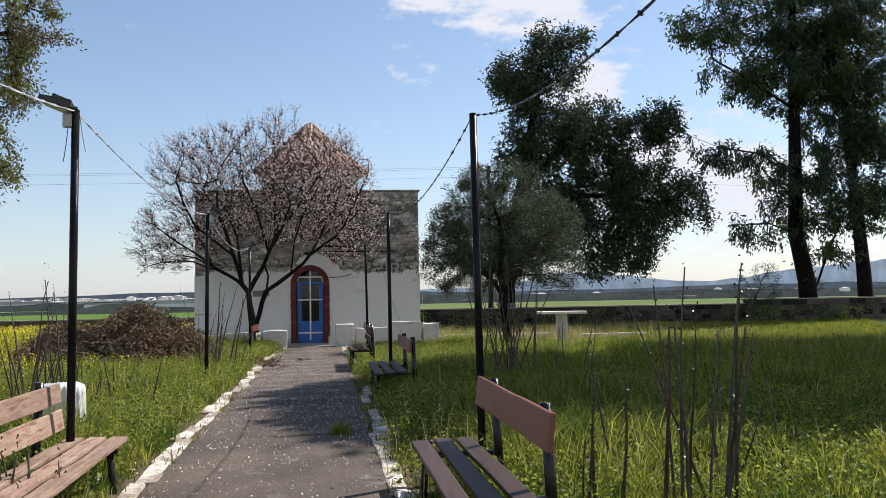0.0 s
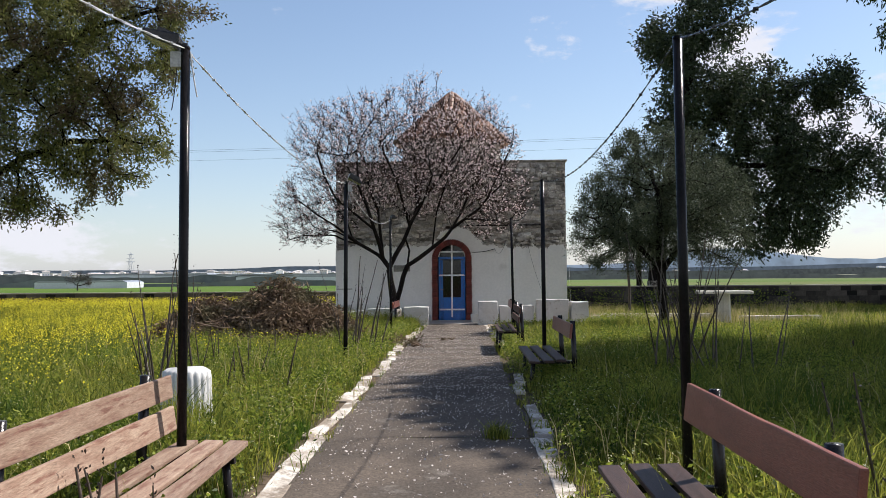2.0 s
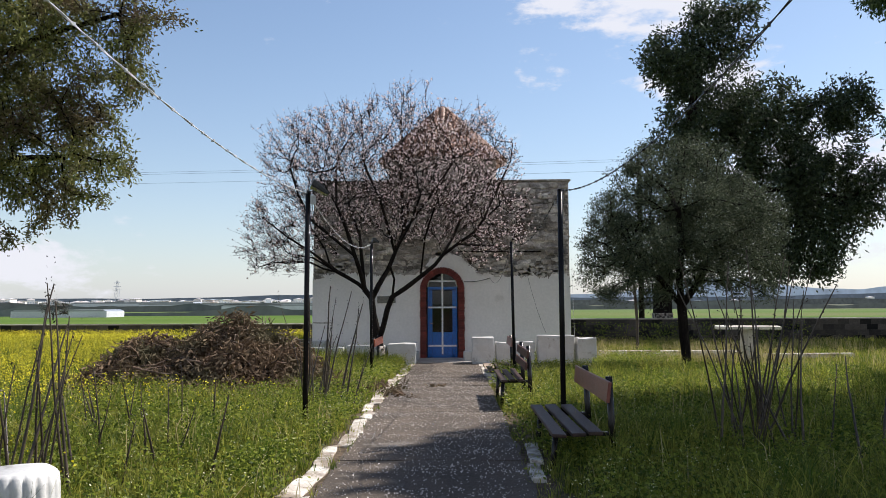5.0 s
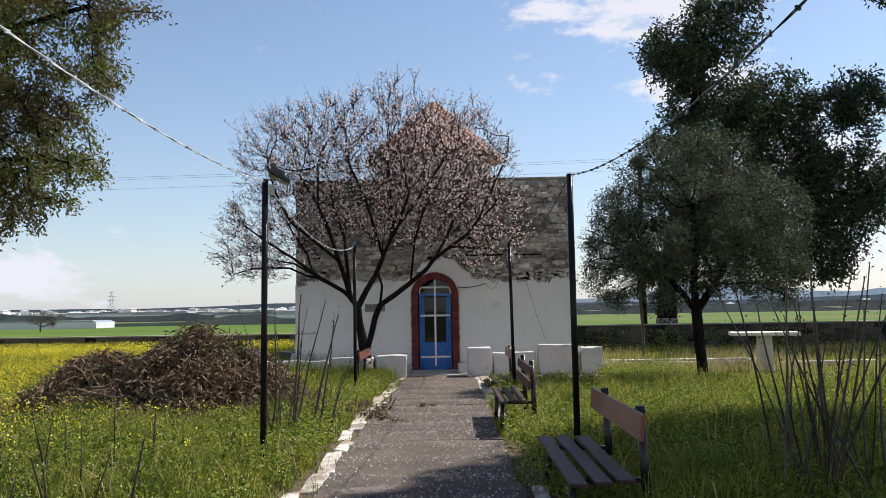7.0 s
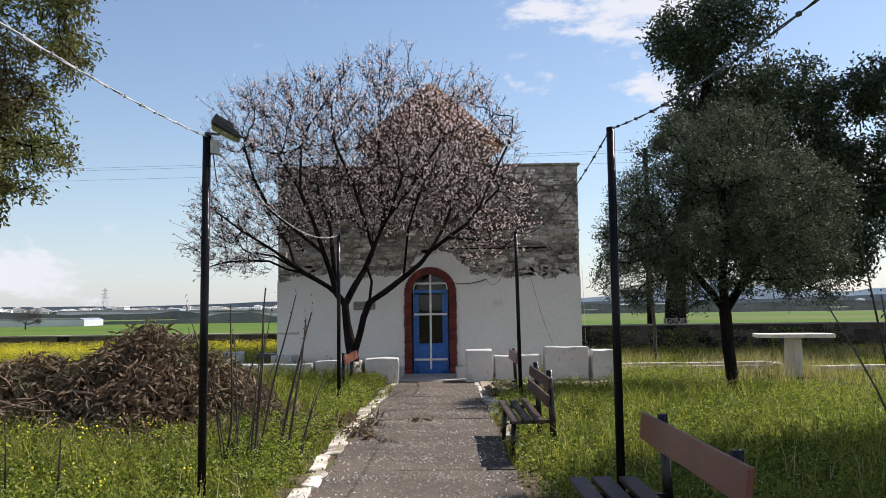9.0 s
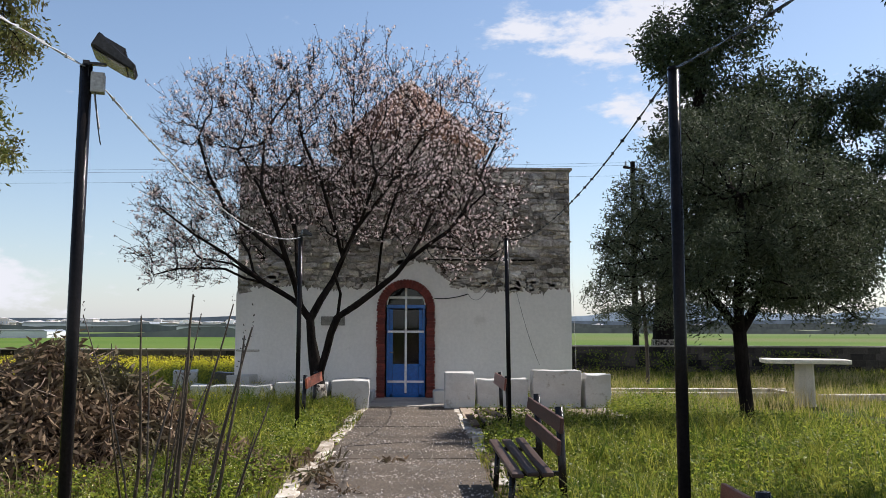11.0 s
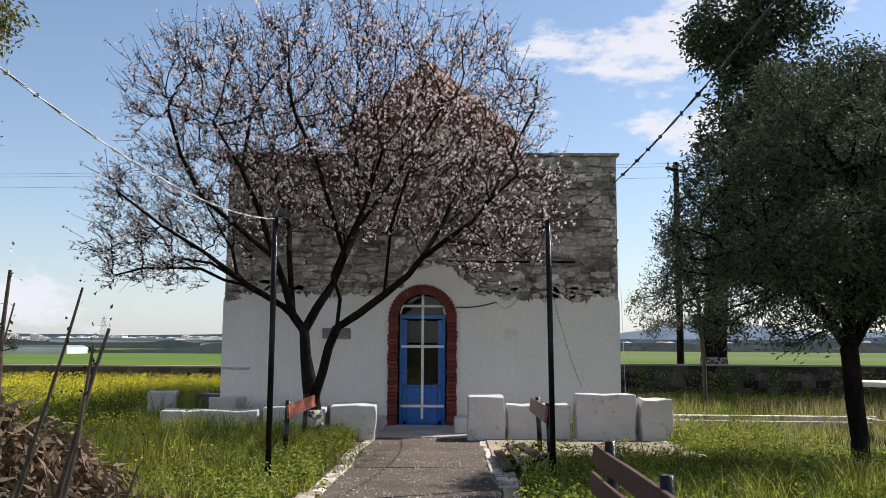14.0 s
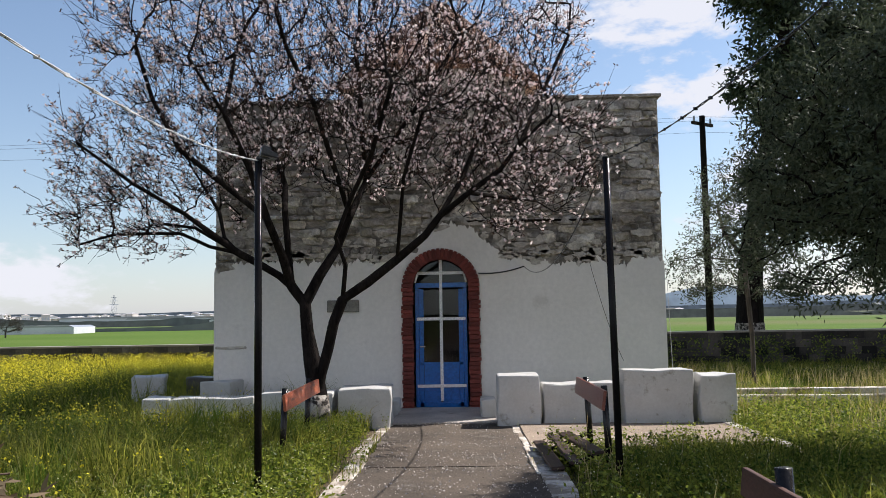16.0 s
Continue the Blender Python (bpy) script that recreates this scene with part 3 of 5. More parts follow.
for i in range(110):
    x = flake_rng.uniform(CX0 + 0.15, CX1 - 0.15)
    top = min((abs(px_ - x), z) for px_, z in edge)[1]
    cz = top + abs(flake_rng.gauss(0, 0.22)) + 0.02 if i < 80 else flake_rng.uniform(3.4, CTOP - 0.2)
    rx, rz = flake_rng.uniform(0.03, 0.17), flake_rng.uniform(0.02, 0.08)
    ring_ = []
    for k in range(14):
        a = 2 * math.pi * k / 14
        f = 1 + 0.9 * noise.noise((math.cos(a) * 1.7 + i * 3.1, math.sin(a) * 1.7, 2.0))
        ring_.append((x + rx * f * math.cos(a), cz + rz * f * math.sin(a)))
    front = [flakes.verts.new((q[0], CY0 - 0.045, q[1])) for q in ring_]
    rear = [flakes.verts.new((q[0], CY0 + 0.04, q[1])) for q in ring_]
    flakes.faces.new(front)
    for k in range(14):
        flakes.faces.new((front[k], rear[k], rear[(k + 1) % 14], front[(k + 1) % 14]))
tagged(part("plaster_remnant", flakes, M_REMNANT, chapel, "pale flakes of old plaster left on the masonry"), kind="stuff")
cornice = part("cornice", rough_block(CX1 - CX0 + 0.1, 0.5, 0.055, 91, 0.02, 0.012), M_MORTAR, chapel, "thin worn stone coping")
cornice.location = ((CX0 + CX1) / 2 + 0.015, CY0 + 0.2, CTOP - 0.01)
# Added raised strip stands for a grey horizontal smudge on the plaster.
part("crack_ledge", rough_block(0.5, 0.05, 0.05, 3, 0.015, 0.015), M_REMNANT, chapel).location = (-3.4, CY0 - 0.03, 1.02)
part("beam", box((1.55, CY0 - 0.012, 3.05), (2.6, 0.05, 0.035)), M_BARK, chapel, "thin dark timber lacing in the masonry")
plaque = part("plaque", rough_block(0.52, 0.05, 0.2, 8, 0.012, 0.02), M_PLAQUE, chapel, "weathered grey stone plaque")
plaque.location = (-1.57, CY0 - 0.05, 1.6)

# drum and tiled roof
DX, DY, DR = 0.0, 30.75, 1.86
drum_wall = part("drum", bmesh.new(), M_MORTAR, chapel, "octagonal masonry drum")
bm = bmesh.new()
bmesh.ops.create_cone(bm, cap_ends=True, segments=8, radius1=DR, radius2=DR, depth=1.35, matrix=pose(DX, DY, CTOP + 0.6, 0, 0, 22.5))
bm.to_mesh(drum_wall.data), bm.free()
bm = bmesh.new()
bmesh.ops.create_cone(bm, cap_ends=True, segments=24, radius1=2.06, radius2=0.12, depth=1.78, matrix=pose(DX, DY, 6.16 + 0.89))
part("roof_cone", bm, M_TILE, chapel, "conical clay roof")
bm = bmesh.new()
bmesh.ops.create_uvsphere(bm, u_segments=10, v_segments=6, radius=0.14, matrix=pose(DX, DY, 7.98))
part("finial", bm, M_TILE, chapel)
tile_bm = bmesh.new()
ringpts = []
for k in range(2):
    ringpts.append([tile_bm.verts.new((math.cos(a) * (0.11 - 0.02 * k), k * 0.34, math.sin(a) * (0.085 - 0.015 * k))) for a in np.linspace(0, math.pi, 6)])
for i in range(5):
    tile_bm.faces.new((ringpts[0][i], ringpts[0][i + 1], ringpts[1][i + 1], ringpts[1][i]))
tile_bm.faces.new(ringpts[0])
tile_mesh = bpy.data.meshes.new("roof_tile")
tile_bm.to_mesh(tile_mesh), tile_bm.free()
tile_mesh.materials.append(M_TILE)

# door
door = thing("door_1", (DOOR, CY0 + 0.15, 0.02), label="blue metal chapel door with white cross bars and dark glass", category="door", kind="structure")
W = 0.425
for sx in (-1, 1):
    part("door_frame", box((sx * (W - 0.03), 0, 1.0), (0.06, 0.09, 2.0), bevel=0.006), M_BLUE, door)
    part("stile", box((sx * (W - 0.1), -0.012, 0.98), (0.075, 0.05, 1.92), bevel=0.005), M_BLUE, door)
    part("pane", box((sx * 0.15, 0.01, 1.72), (0.27, 0.008, 0.42)), M_GLASS, door, "dark glass pane")
    part("pane", box((sx * 0.15, 0.01, 1.1), (0.27, 0.008, 0.74)), M_GLASS, door, "dark glass pane")
    part("panel", box((sx * 0.15, 0.0, 0.38), (0.27, 0.03, 0.66), bevel=0.006), M_BLUE, door)
part("transom", box((0, -0.004, 2.0), (2 * W, 0.1, 0.08), bevel=0.006), M_BLUE, door)
part("rail", box((0, -0.012, 0.05), (2 * W - 0.14, 0.05, 0.09), bevel=0.005), M_BLUE, door)
part("rail", box((0, -0.012, 0.72), (2 * W - 0.14, 0.05, 0.05), bevel=0.005), M_BLUE, door)
part("cross_bar", box((0, -0.045, 1.27), (0.05, 0.02, 2.3), bevel=0.004), M_WHITEPAINT, door, "white upright bar")
for z_, w_ in ((1.45, 0.8), (0.36, 0.8)):
    part("cross_bar", box((0, -0.048, z_), (w_, 0.02, 0.05), bevel=0.004), M_WHITEPAINT, door, "white cross bar")
part("cross_bar", box((0, -0.048, 2.2), (0.84, 0.02, 0.05), bevel=0.004), M_WHITEPAINT, door, "white cross bar")
for sx in (-1, 1):
    part("cross_bar", box((sx * 0.4, -0.04, 2.12), (0.03, 0.02, 0.16), tilt=(0, sx * -14)), M_WHITEPAINT, door)
fan = [(RIN * math.cos(a), 1.98 + RIN * math.sin(a)) for a in np.linspace(0, math.pi, 17)]
part("fanlight", slab(fan, 0.0, 0.008), M_GLASS, door, "arched glass fanlight")
bm = rod((-0.34, -0.06, 1.0), (-0.26, -0.06, 1.0), 0.011)
add_rod(bm, (-0.34, -0.06, 1.0), (-0.34, -0.02, 1.0), 0.012)
part("door_handle", bm, M_STEEL, door, "steel lever handle")

step = part("door_step", rough_block(1.5, 1.9, 0.05, 4, 0.008, 0.012), M_CONCRETE, None)
step.location = (0.09, 26.28, 0.0)
tagged(step, "grey worn concrete door step slab", "step", kind="structure")

crate = part("stone_trough", rough_block(0.55, 0.42, 0.55, 77, 0.025, 0.03), M_PLAQUE)
crate.location = (-4.02, 27.95, 0.0)
tagged(crate, "dark weathered stone trough beside the chapel corner", "trough")

# ---- path, kerbs, apron ----
paving = thing("path", label="grey concrete footpath strewn with fallen petals", category="path", kind="structure")
joints = [-6.0, -2.4, 1.1, 4.4, 7.75, 11.3, 14.8, 18.4, 21.9, 25.35]
for j in range(len(joints) - 1):
    y0, y1 = joints[j] + 0.012, joints[j + 1] - 0.012
    bm = bmesh.new()
    cols, rows_ = 12, 16
    grid = []
    for r_ in range(rows_ + 1):
        line = []
        for c_ in range(cols + 1):
            y = y0 + (y1 - y0) * r_ / rows_
            f = c_ / cols
            wob = 0.05 * noise.noise((y * 1.1, 4, 0)), 0.06 * noise.noise((y * 1.2, 9, 0))
            x = (-0.70 + wob[0]) * (1 - f) + (1.02 + wob[1]) * f
            z = float(level(x, y)) + 0.03 + 0.012 * noise.noise((x * 1.5, y * 1.5, j)) - 0.012 * abs(f - 0.5)
            line.append(bm.verts.new((x, y, z)))
        grid.append(line)
    for r_ in range(rows_):
        for c_ in range(cols):
            bm.faces.new((grid[r_][c_], grid[r_][c_ + 1], grid[r_ + 1][c_ + 1], grid[r_ + 1][c_]))
    rim = [e for e in bm.edges if e.is_boundary]
    low = bmesh.ops.extrude_edge_only(bm, edges=rim)["geom"]
    bmesh.ops.translate(bm, verts=[g for g in low if isinstance(g, bmesh.types.BMVert)], vec=(0, 0, -0.12))
    part("slab", bm, M_PATH, paving, smooth=False)

apron = thing("apron", label="weathered concrete apron with a whitewashed edge before the chapel", category="paving", kind="structure")
part("slab", rough_block(2.75, 2.0, 0.05, 12, 0.012, 0.012), M_PATH, apron).location = (2.46, 24.12, 0.0)
part("edge_strip", rough_block(0.16, 2.7, 0.06, 13, 0.02, 0.015), M_KERB, apron, "whitewashed concrete edge").location = (3.86, 23.75, 0.0)

kerb_rng = random.Random(5)
kerb = thing("kerb", label="worn whitewashed concrete kerb strips along the footpath", category="kerb", kind="structure")
for side, x0 in ((-1, -0.80), (1, 1.12)):
    y = 2.0
    while y < 24.6:
        ln_ = kerb_rng.uniform(0.7, 1.3)
        if kerb_rng.random() > (0.0 if side < 0 else 0.3 if y < 13 else 0.0 if y > 19.5 else 0.62):
            k = part("kerb_stone", rough_block(kerb_rng.uniform(0.23, 0.27) if side > 0 and y > 19.5 else kerb_rng.uniform(0.12, 0.18) if side < 0 else kerb_rng.uniform(0.11, 0.18), ln_ - 0.004, 0.11, int(y * 10) + side, 0.026 if y < 19 else 0.012, 0.012), M_KERB, kerb)
            xx = x0 + kerb_rng.uniform(-0.05, 0.05)
            k.matrix_basis = pose(xx, y + ln_ / 2, float(level(xx, y)) - 0.083, kerb_rng.uniform(-0.8, 0.8), kerb_rng.uniform(-4, 4), kerb_rng.uniform(-4, 4))
        y += ln_

# ---- white blocks before the chapel ----
blocks = ((-0.99, 25.25, 0.71, 0.5, 0.56, 0), (-3.88, 25.3, 0.38, 0.4, 0.45, 5), (-3.08, 25.25, 1.13, 0.42, 0.45, 2), (-1.92, 25.3, 0.98, 0.45, 0.50, -1),
          (-4.75, 27.3, 0.5, 0.5, 0.62, 12), (-3.42, 26.75, 0.52, 0.5, 0.56, -6),
          (1.10, 25.28, 0.57, 0.5, 0.70, 0), (1.93, 25.3, 1.0, 0.4, 0.58, 0), (2.96, 25.2, 0.92, 0.46, 0.75, 0), (3.75, 25.2, 0.5, 0.5, 0.68, 3),
          (0.72, 26.2, 0.22, 0.7, 0.30, 0), (-0.72, 26.55, 0.2, 0.5, 0.26, 0))
for i, (x, y, sx, sy, sz, turn) in enumerate(blocks):
    b = part("stone_block", rough_block(sx, sy, sz, i + 20, 0.03, 0.022), M_WHITEWASH)
    b.matrix_basis = pose(x, y, 0.0, 0, 0, turn)
    tagged(b, "whitewashed rough ancient stone block in front of the chapel" if i not in (4, 5) else "grey weathered stone block in the grass beside the chapel", "stone block", "stone blocks before the chapel")

# ---- poles and cables ----
POLES = {"l0": (-1.25, -1.4, 2.9), "r0": (1.72, -1.6, 2.92), "l1": (-1.255, 5.8, 2.88), "r1": (1.752, 5.7, 2.87), "l2": (-1.288, 12.9, 2.83), "r2": (1.592, 12.86, 2.84),
         "l3": (-1.295, 20.25, 2.79), "r3": (1.573, 20.6, 2.82)}
LEAN_TOP = {"l1": (0.01, 0.0), "l2": (0.01, 0.0), "r1": (-0.012, 0.0), "r2": (-0.005, 0.0), "r3": (-0.02, 0.0), "l3": (0.0, 0.0), "l0": (0, 0), "r0": (0, 0)}
TOP = {}
for key, (x, y, z) in POLES.items():
    g = float(level(x, y))
    dx, dy = LEAN_TOP[key]
    TOP[key] = Vector((x + dx, y + dy, z))
    lamp_pole = thing("lamp_pole" if key[0] == "l" else "cable_pole", (x - dx, y - dy, g - 0.05), label="slim black painted steel pole beside the footpath" + (" carrying a floodlight" if key[0] == "l" else ""), category="pole", group="poles along the path")
    a, b = Vector((0, 0, 0)), Vector((2 * dx, 2 * dy, z - g + 0.05))
    part("shaft", rod(a, b, 0.0305, 0.029, 14), M_POLE, lamp_pole, smooth=True)
    part("cap", rod(b, b + Vector((0, 0, 0.012)), 0.0315, 0.026, 14), M_POLE, lamp_pole)
    part("foot", rod((0, 0, 0), (0, 0, 0.1), 0.05, 0.036, 12), M_CONCRETE, lamp_pole)


def floodlight(at, turn, tilt, size=1.0, boxed=True):
    lamp = thing("floodlight", at, turn, "black rectangular floodlight on a pole top", "floodlight", "floodlights")
    m = pose(0, 0.135 * size, 0.035, tilt)
    bm = bmesh.new()
    add_box(bm, (0, 0, 0.01), (0.24 * size, 0.22 * size, 0.085), bevel=0.016)
    for v in bm.verts:
        f = (v.co.y / (0.22 * size) + 0.5)
        v.co.z = -0.03 + (v.co.z + 0.03) * (1 - 0.6 * f)
        v.co.x *= 1 - 0.22 * f
    bm.transform(m)
    housing = part("housing", bm, M_LAMP, lamp)
    for i in range(7):
        bm = box((-0.084 * size + i * 0.028 * size, -0.03, 0.03), (0.006, 0.12 * size, 0.035))
        bm.transform(m)
        part("cooling_fin", bm, M_LAMP, housing)
    bm = box((0, -0.01, -0.032), (0.18 * size, 0.17 * size, 0.008))
    bm.transform(m)
    part("glass", bm, M_LAMPGLASS, lamp, "dusty brown front glass")
    bm = box((0, 0.04, 0.0), (0.03, 0.1, 0.012))
    add_box(bm, (0, 0.0, -0.03), (0.05, 0.03, 0.08))
    part("bracket", bm, M_LAMP, lamp)
    if boxed:
        part("junction_box", box((0.0, 0.055, -0.095), (0.06, 0.065, 0.10), bevel=0.008), M_GREYBOX, lamp, "grey plastic junction box")
    return lamp


floodlight(TOP["l1"] + Vector((0, 0, 0.02)), 100, 22)
floodlight(TOP["l2"] + Vector((0, 0, 0.02)), -75, -28)
floodlight(TOP["l3"] + Vector((0, 0, 0.02)), -70, -10, 0.62, False)

for a, b, sag, m in (("l0", "l1", 0.27, M_CABLE_W), ("l1", "l2", 0.17, M_CABLE_W), ("l2", "l3", 0.29, M_CABLE_W),
                     ("r0", "r1", 0.44, M_CABLE_B), ("r1", "r2", 0.27, M_CABLE_B), ("r2", "r3", 0.26, M_CABLE_B)):
    c = cable_curve("cable", TOP[a], TOP[b], sag, 0.0031, m, None, 0.0035, 26)
    tagged(c, "twisted %s cable sagging between the poles" % ("pale grey" if m is M_CABLE_W else "black"), "cable", "cables between poles")
c = cable_curve("cable", TOP["r3"], (1.38, CY0 - 0.06, 2.3), 0.42, 0.008, M_CABLE_B)
tagged(c, "black cable hanging from pole to chapel wall", "cable")
c = cable_curve("wall_cable", (1.38, CY0 - 0.05, 2.3), (0.64, CY0 - 0.05, 2.2), 0.04, 0.011, M_CABLE_B)
tagged(c, "black cable fixed on the plaster beside the door", "cable")
c = cable_curve("wall_cable", (2.45, CY0 - 0.04, 2.35), (2.95, CY0 - 0.04, 0.75), 0.12, 0.004, M_CABLE_B)
tagged(c, "thin dark cable hanging down the plaster", "cable")
c = cable_curve("wall_cable", (3.74, CY0 + 0.2, 2.6), (3.8, CY0 + 0.2, 0.4), 0.02, 0.004, M_CABLE_W)
tagged(c, "thin pale cable beside the chapel corner", "cable")
for key in ("l1", "l2"):
    t = TOP[key]
    c = cable_curve("loose_wire", t + Vector((0.03, 0, -0.02)), t + Vector((0.07, 0.01, -0.3)), 0.02, 0.005, M_CABLE_W)
    tagged(c, "loose white wire end on the pole", "wire")
    c = cable_curve("loose_wire", t + Vector((-0.05 if key == "l1" else 0.05, -0.01, -0.12)), t + Vector((-0.09 if key == "l1" else 0.08, 0.01, -0.38)), 0.03, 0.003, M_CABLE_B)
    tagged(c, "loose thin black wire end on the pole", "wire")


# ---- benches ----
def plank(length, width, thick, seed, material, parent, name="slat", label=""):
    bm = box((0, 0, 0), (width, length, thick), bevel=min(0.008, thick / 4))
    bmesh.ops.subdivide_edges(bm, edges=[e for e in bm.edges if e.calc_length() > 0.5], cuts=8, use_grid_fill=True)
    for v in bm.verts:
        v.co += 0.006 * noise.noise_vector(Vector((v.co.x * 6, v.co.y * 1.7, v.co.z * 6 + seed * 3.3)))
    return part(name, bm, material, parent, label)


def bench(at, length, turn, seat_mat, back_mat, boards, seed, label, seat_gap=0.02, back_wide=0.17, group="benches along the path", seat=True, wear=1.0, sunk=0.0, rise=0.0, deep=1.0):
    """Facing -x: the seat lies towards -x of the back."""
    be = thing("park_bench", (at[0], at[1], float(level(at[0], at[1])) - 0.085 + rise), turn, label, "bench", group)
    for i, x in enumerate((-0.47, -0.31, -0.15) if seat else ()):
        s = plank(length, 0.14 * deep - seat_gap, 0.032, seed + i, seat_mat, be)
        s.matrix_basis = pose(x * deep, 0, 0.43 + 0.006 * i - sunk * (1.25 - 0.25 * i), random.Random(seed + i).uniform(-0.5, 0.5) * wear, random.Random(seed + 5 * i).uniform(-2.5, 2.5) * wear, random.Random(seed * 3 + i).uniform(-0.8, 0.8) * wear)
    for i in range(boards):
        s = plank(length, 0.03, back_wide, seed + 7 + i, back_mat, be, "back_board")
        s.matrix_basis = pose(-0.035 + 0.02 * (boards - 1 - i), 0, 0.79 - i * (back_wide + 0.05), 0, 7, 0)
    for sy in (-1, 1):
        y = sy * (length / 2 - 0.32)
        part("leg", rod((0.06, y, -rise), (0.02, y, 0.9), 0.032, 0.032, 10), M_IRON, be, smooth=True)
        if not seat:
            continue
        if sunk:
            part("bracket", box((-0.24, y, 0.392 - sunk), (0.56, 0.045, 0.035), bevel=0.005, tilt=(0, -22)), M_IRON, be, "bent iron bracket")
            continue
        part("leg", rod((-0.5 * deep, y, -rise), (-0.46 * deep, y, 0.41), 0.026, 0.026, 10), M_IRON, be, smooth=True)
        part("bracket", box((-0.24 * deep, y, 0.395), (0.56 * deep, 0.045, 0.035), bevel=0.005), M_IRON, be)
    return be


bench((1.72, 4.38, 0), 2.02, 0, M_PLANK_DARK, M_PLANK_RED, 1, 11, "wooden bench with dark worn seat slats and one red-brown back board", back_wide=0.2)
bench((1.75, 11.7, 0), 2.0, 0, M_PLANK_DARK, M_PLANK_RED, 1, 23, "wooden bench with dark slats and one brown back board", back_wide=0.18)
bench((1.41, 16.05, 0), 1.9, 0, M_PLANK_DARK, M_PLANK_BROWN, 2, 35, "dark wooden bench with two thin brown back boards in the grass", back_wide=0.11, rise=0.06, deep=0.74)
bench((1.64, 22.2, 0), 1.75, 0, M_PLANK_DARK, M_PLANK_RED, 1, 47, "bench with collapsed dark seat slats and red-brown back board", back_wide=0.18, wear=5.0, sunk=0.2)
bench((-1.42, 4.9, 0), 2.2, 180, M_PLANK_PALE, M_PLANK_PALE, 2, 59, "bench of sun-bleached peeling planks with two back boards", back_wide=0.145)
bench((-1.40, 22.55, 0), 1.95, 180, M_PLANK_ORANGE, M_PLANK_ORANGE, 1, 61, "seatless bench with an orange-red peeling back board beside the almond", back_wide=0.16, seat=False)

# ---- fluted column drum ----
flute = bmesh.new()
rings = []
for iz, (z, rr) in enumerate(((0.0, 0.235), (0.06, 0.232), (0.3, 0.222), (0.52, 0.212), (0.585, 0.206), (0.605, 0.19))):
    line = []
    for k in range(120):
        a = 2 * math.pi * k / 120
        cut = 0.016 * abs(math.sin(a * 10)) ** 0.7 if iz < 5 else 0.0
        q = Vector((math.cos(a), math.sin(a), 0)) * (rr - 0.016 + cut)
        q += 0.006 * noise.noise_vector(Vector((q.x * 8, q.y * 8, z * 6)))
        line.append(flute.verts.new((q.x, q.y, z + (0.012 * noise.noise(q * 7) if iz > 3 else 0))))
    rings.append(line)
for lo, hi in zip(rings, rings[1:]):
    for k in range(120):
        flute.faces.new((lo[k], lo[(k + 1) % 120], hi[(k + 1) % 120], hi[k]))
flute.faces.new(rings[-1]), flute.faces.new(rings[0][::-1])
drum = part("column_drum", flute, M_WHITEWASH, smooth=True)
drum.location = (-1.99, 8.05, 0.06)
tagged(drum, "whitewashed fluted ancient column drum standing in the grass", "column drum")

# ---- stone table and ledges ----
table = thing("stone_table", (8.1, 25.7, 0.0), -14, "pale concrete table on one stout pedestal in the grass", "table")
part("tabletop", rough_block(1.6, 0.85, 0.085, 71, 0.008, 0.015), M_TABLE, table).location = (0, 0, 0.87)
bm = rod((0, 0, 0), (0, 0, 0.88), 0.21, 0.18, 8)
part("pedestal", bm, M_TABLE, table)
for x, y, sx, sy, turn, s in ((6.0, 27.35, 4.4, 0.14, -4, 1), (6.6, 28.55, 4.6, 0.14, -3, 2), (10.2, 26.9, 2.6, 0.16, 6, 3), (8.6, 28.2, 0.14, 1.5, 8, 4)):
    k = part("concrete_edging", rough_block(sx, sy, 0.14, 80 + s, 0.02, 0.02), M_KERB)
    k.matrix_basis = pose(x, y, 0.02, 0, 0, turn)
    tagged(k, "low pale concrete edging strip in the grass", "edging", "edging strips")

# ---- boundary wall ----
for name_, x0, x1, top in (("boundary_wall_east", 2.5, 21.0, 0.9), ("boundary_wall_far_east", 21.0, 60.0, 1.1), ("boundary_wall_west", -60.0, 2.5, 0.74)):
    bw = part(name_, bmesh.new(), None)
    bm = bmesh.new()
    n = int((x1 - x0) / 0.45)
    for i in range(n):
        xa, xb = x0 + (x1 - x0) * i / n, x0 + (x1 - x0) * (i + 1) / n
        for k in range(4):
            h = top / 4
            d = 0.02 * noise.noise((xa * 3, k * 2.0, 1))
            add_box(bm, ((xa + xb) / 2 + (0.0, 0.17, 0.08, 0.26)[k] - 0.13, 38.4 + d, h * (k + 0.5)), (xb - xa - 0.006, 0.4 + 0.03 * noise.noise((xa * 5, k * 3.0, 7)), h - 0.004))
    bm.to_mesh(bw.data), bm.free()
    bw.data.materials.append(M_WALLSTONE)
    tagged(bw, "low dark stone boundary wall behind the meadow", "wall", kind="structure")
    part("core", box(((x0 + x1) / 2, 38.4, top / 2), (x1 - x0 - 0.3, 0.3, top - 0.04)), M_WALLSTONE, bw)
    cap = part("cap", box(((x0 + x1) / 2, 38.4, top + 0.02), (x1 - x0, 0.46, 0.05)), M_WALLCAP, bw)

# ---- almond tree ----
ar = np.random.default_rng(3)


def ap(px, py, y=24.7):
    """A place in the almond's own plane, from its drawing."""
    w = 0.16 if py < 480 else 0.03
    q = noise.noise_vector(Vector((px * 0.021, py * 0.021, y)))
    return (2.2 + (px - 930) * 0.01112 + w * q.x, y + 2 * w * q.y, 7.37 - (py - 45) * 0.01127 + w * q.z)


pos, par = [], []
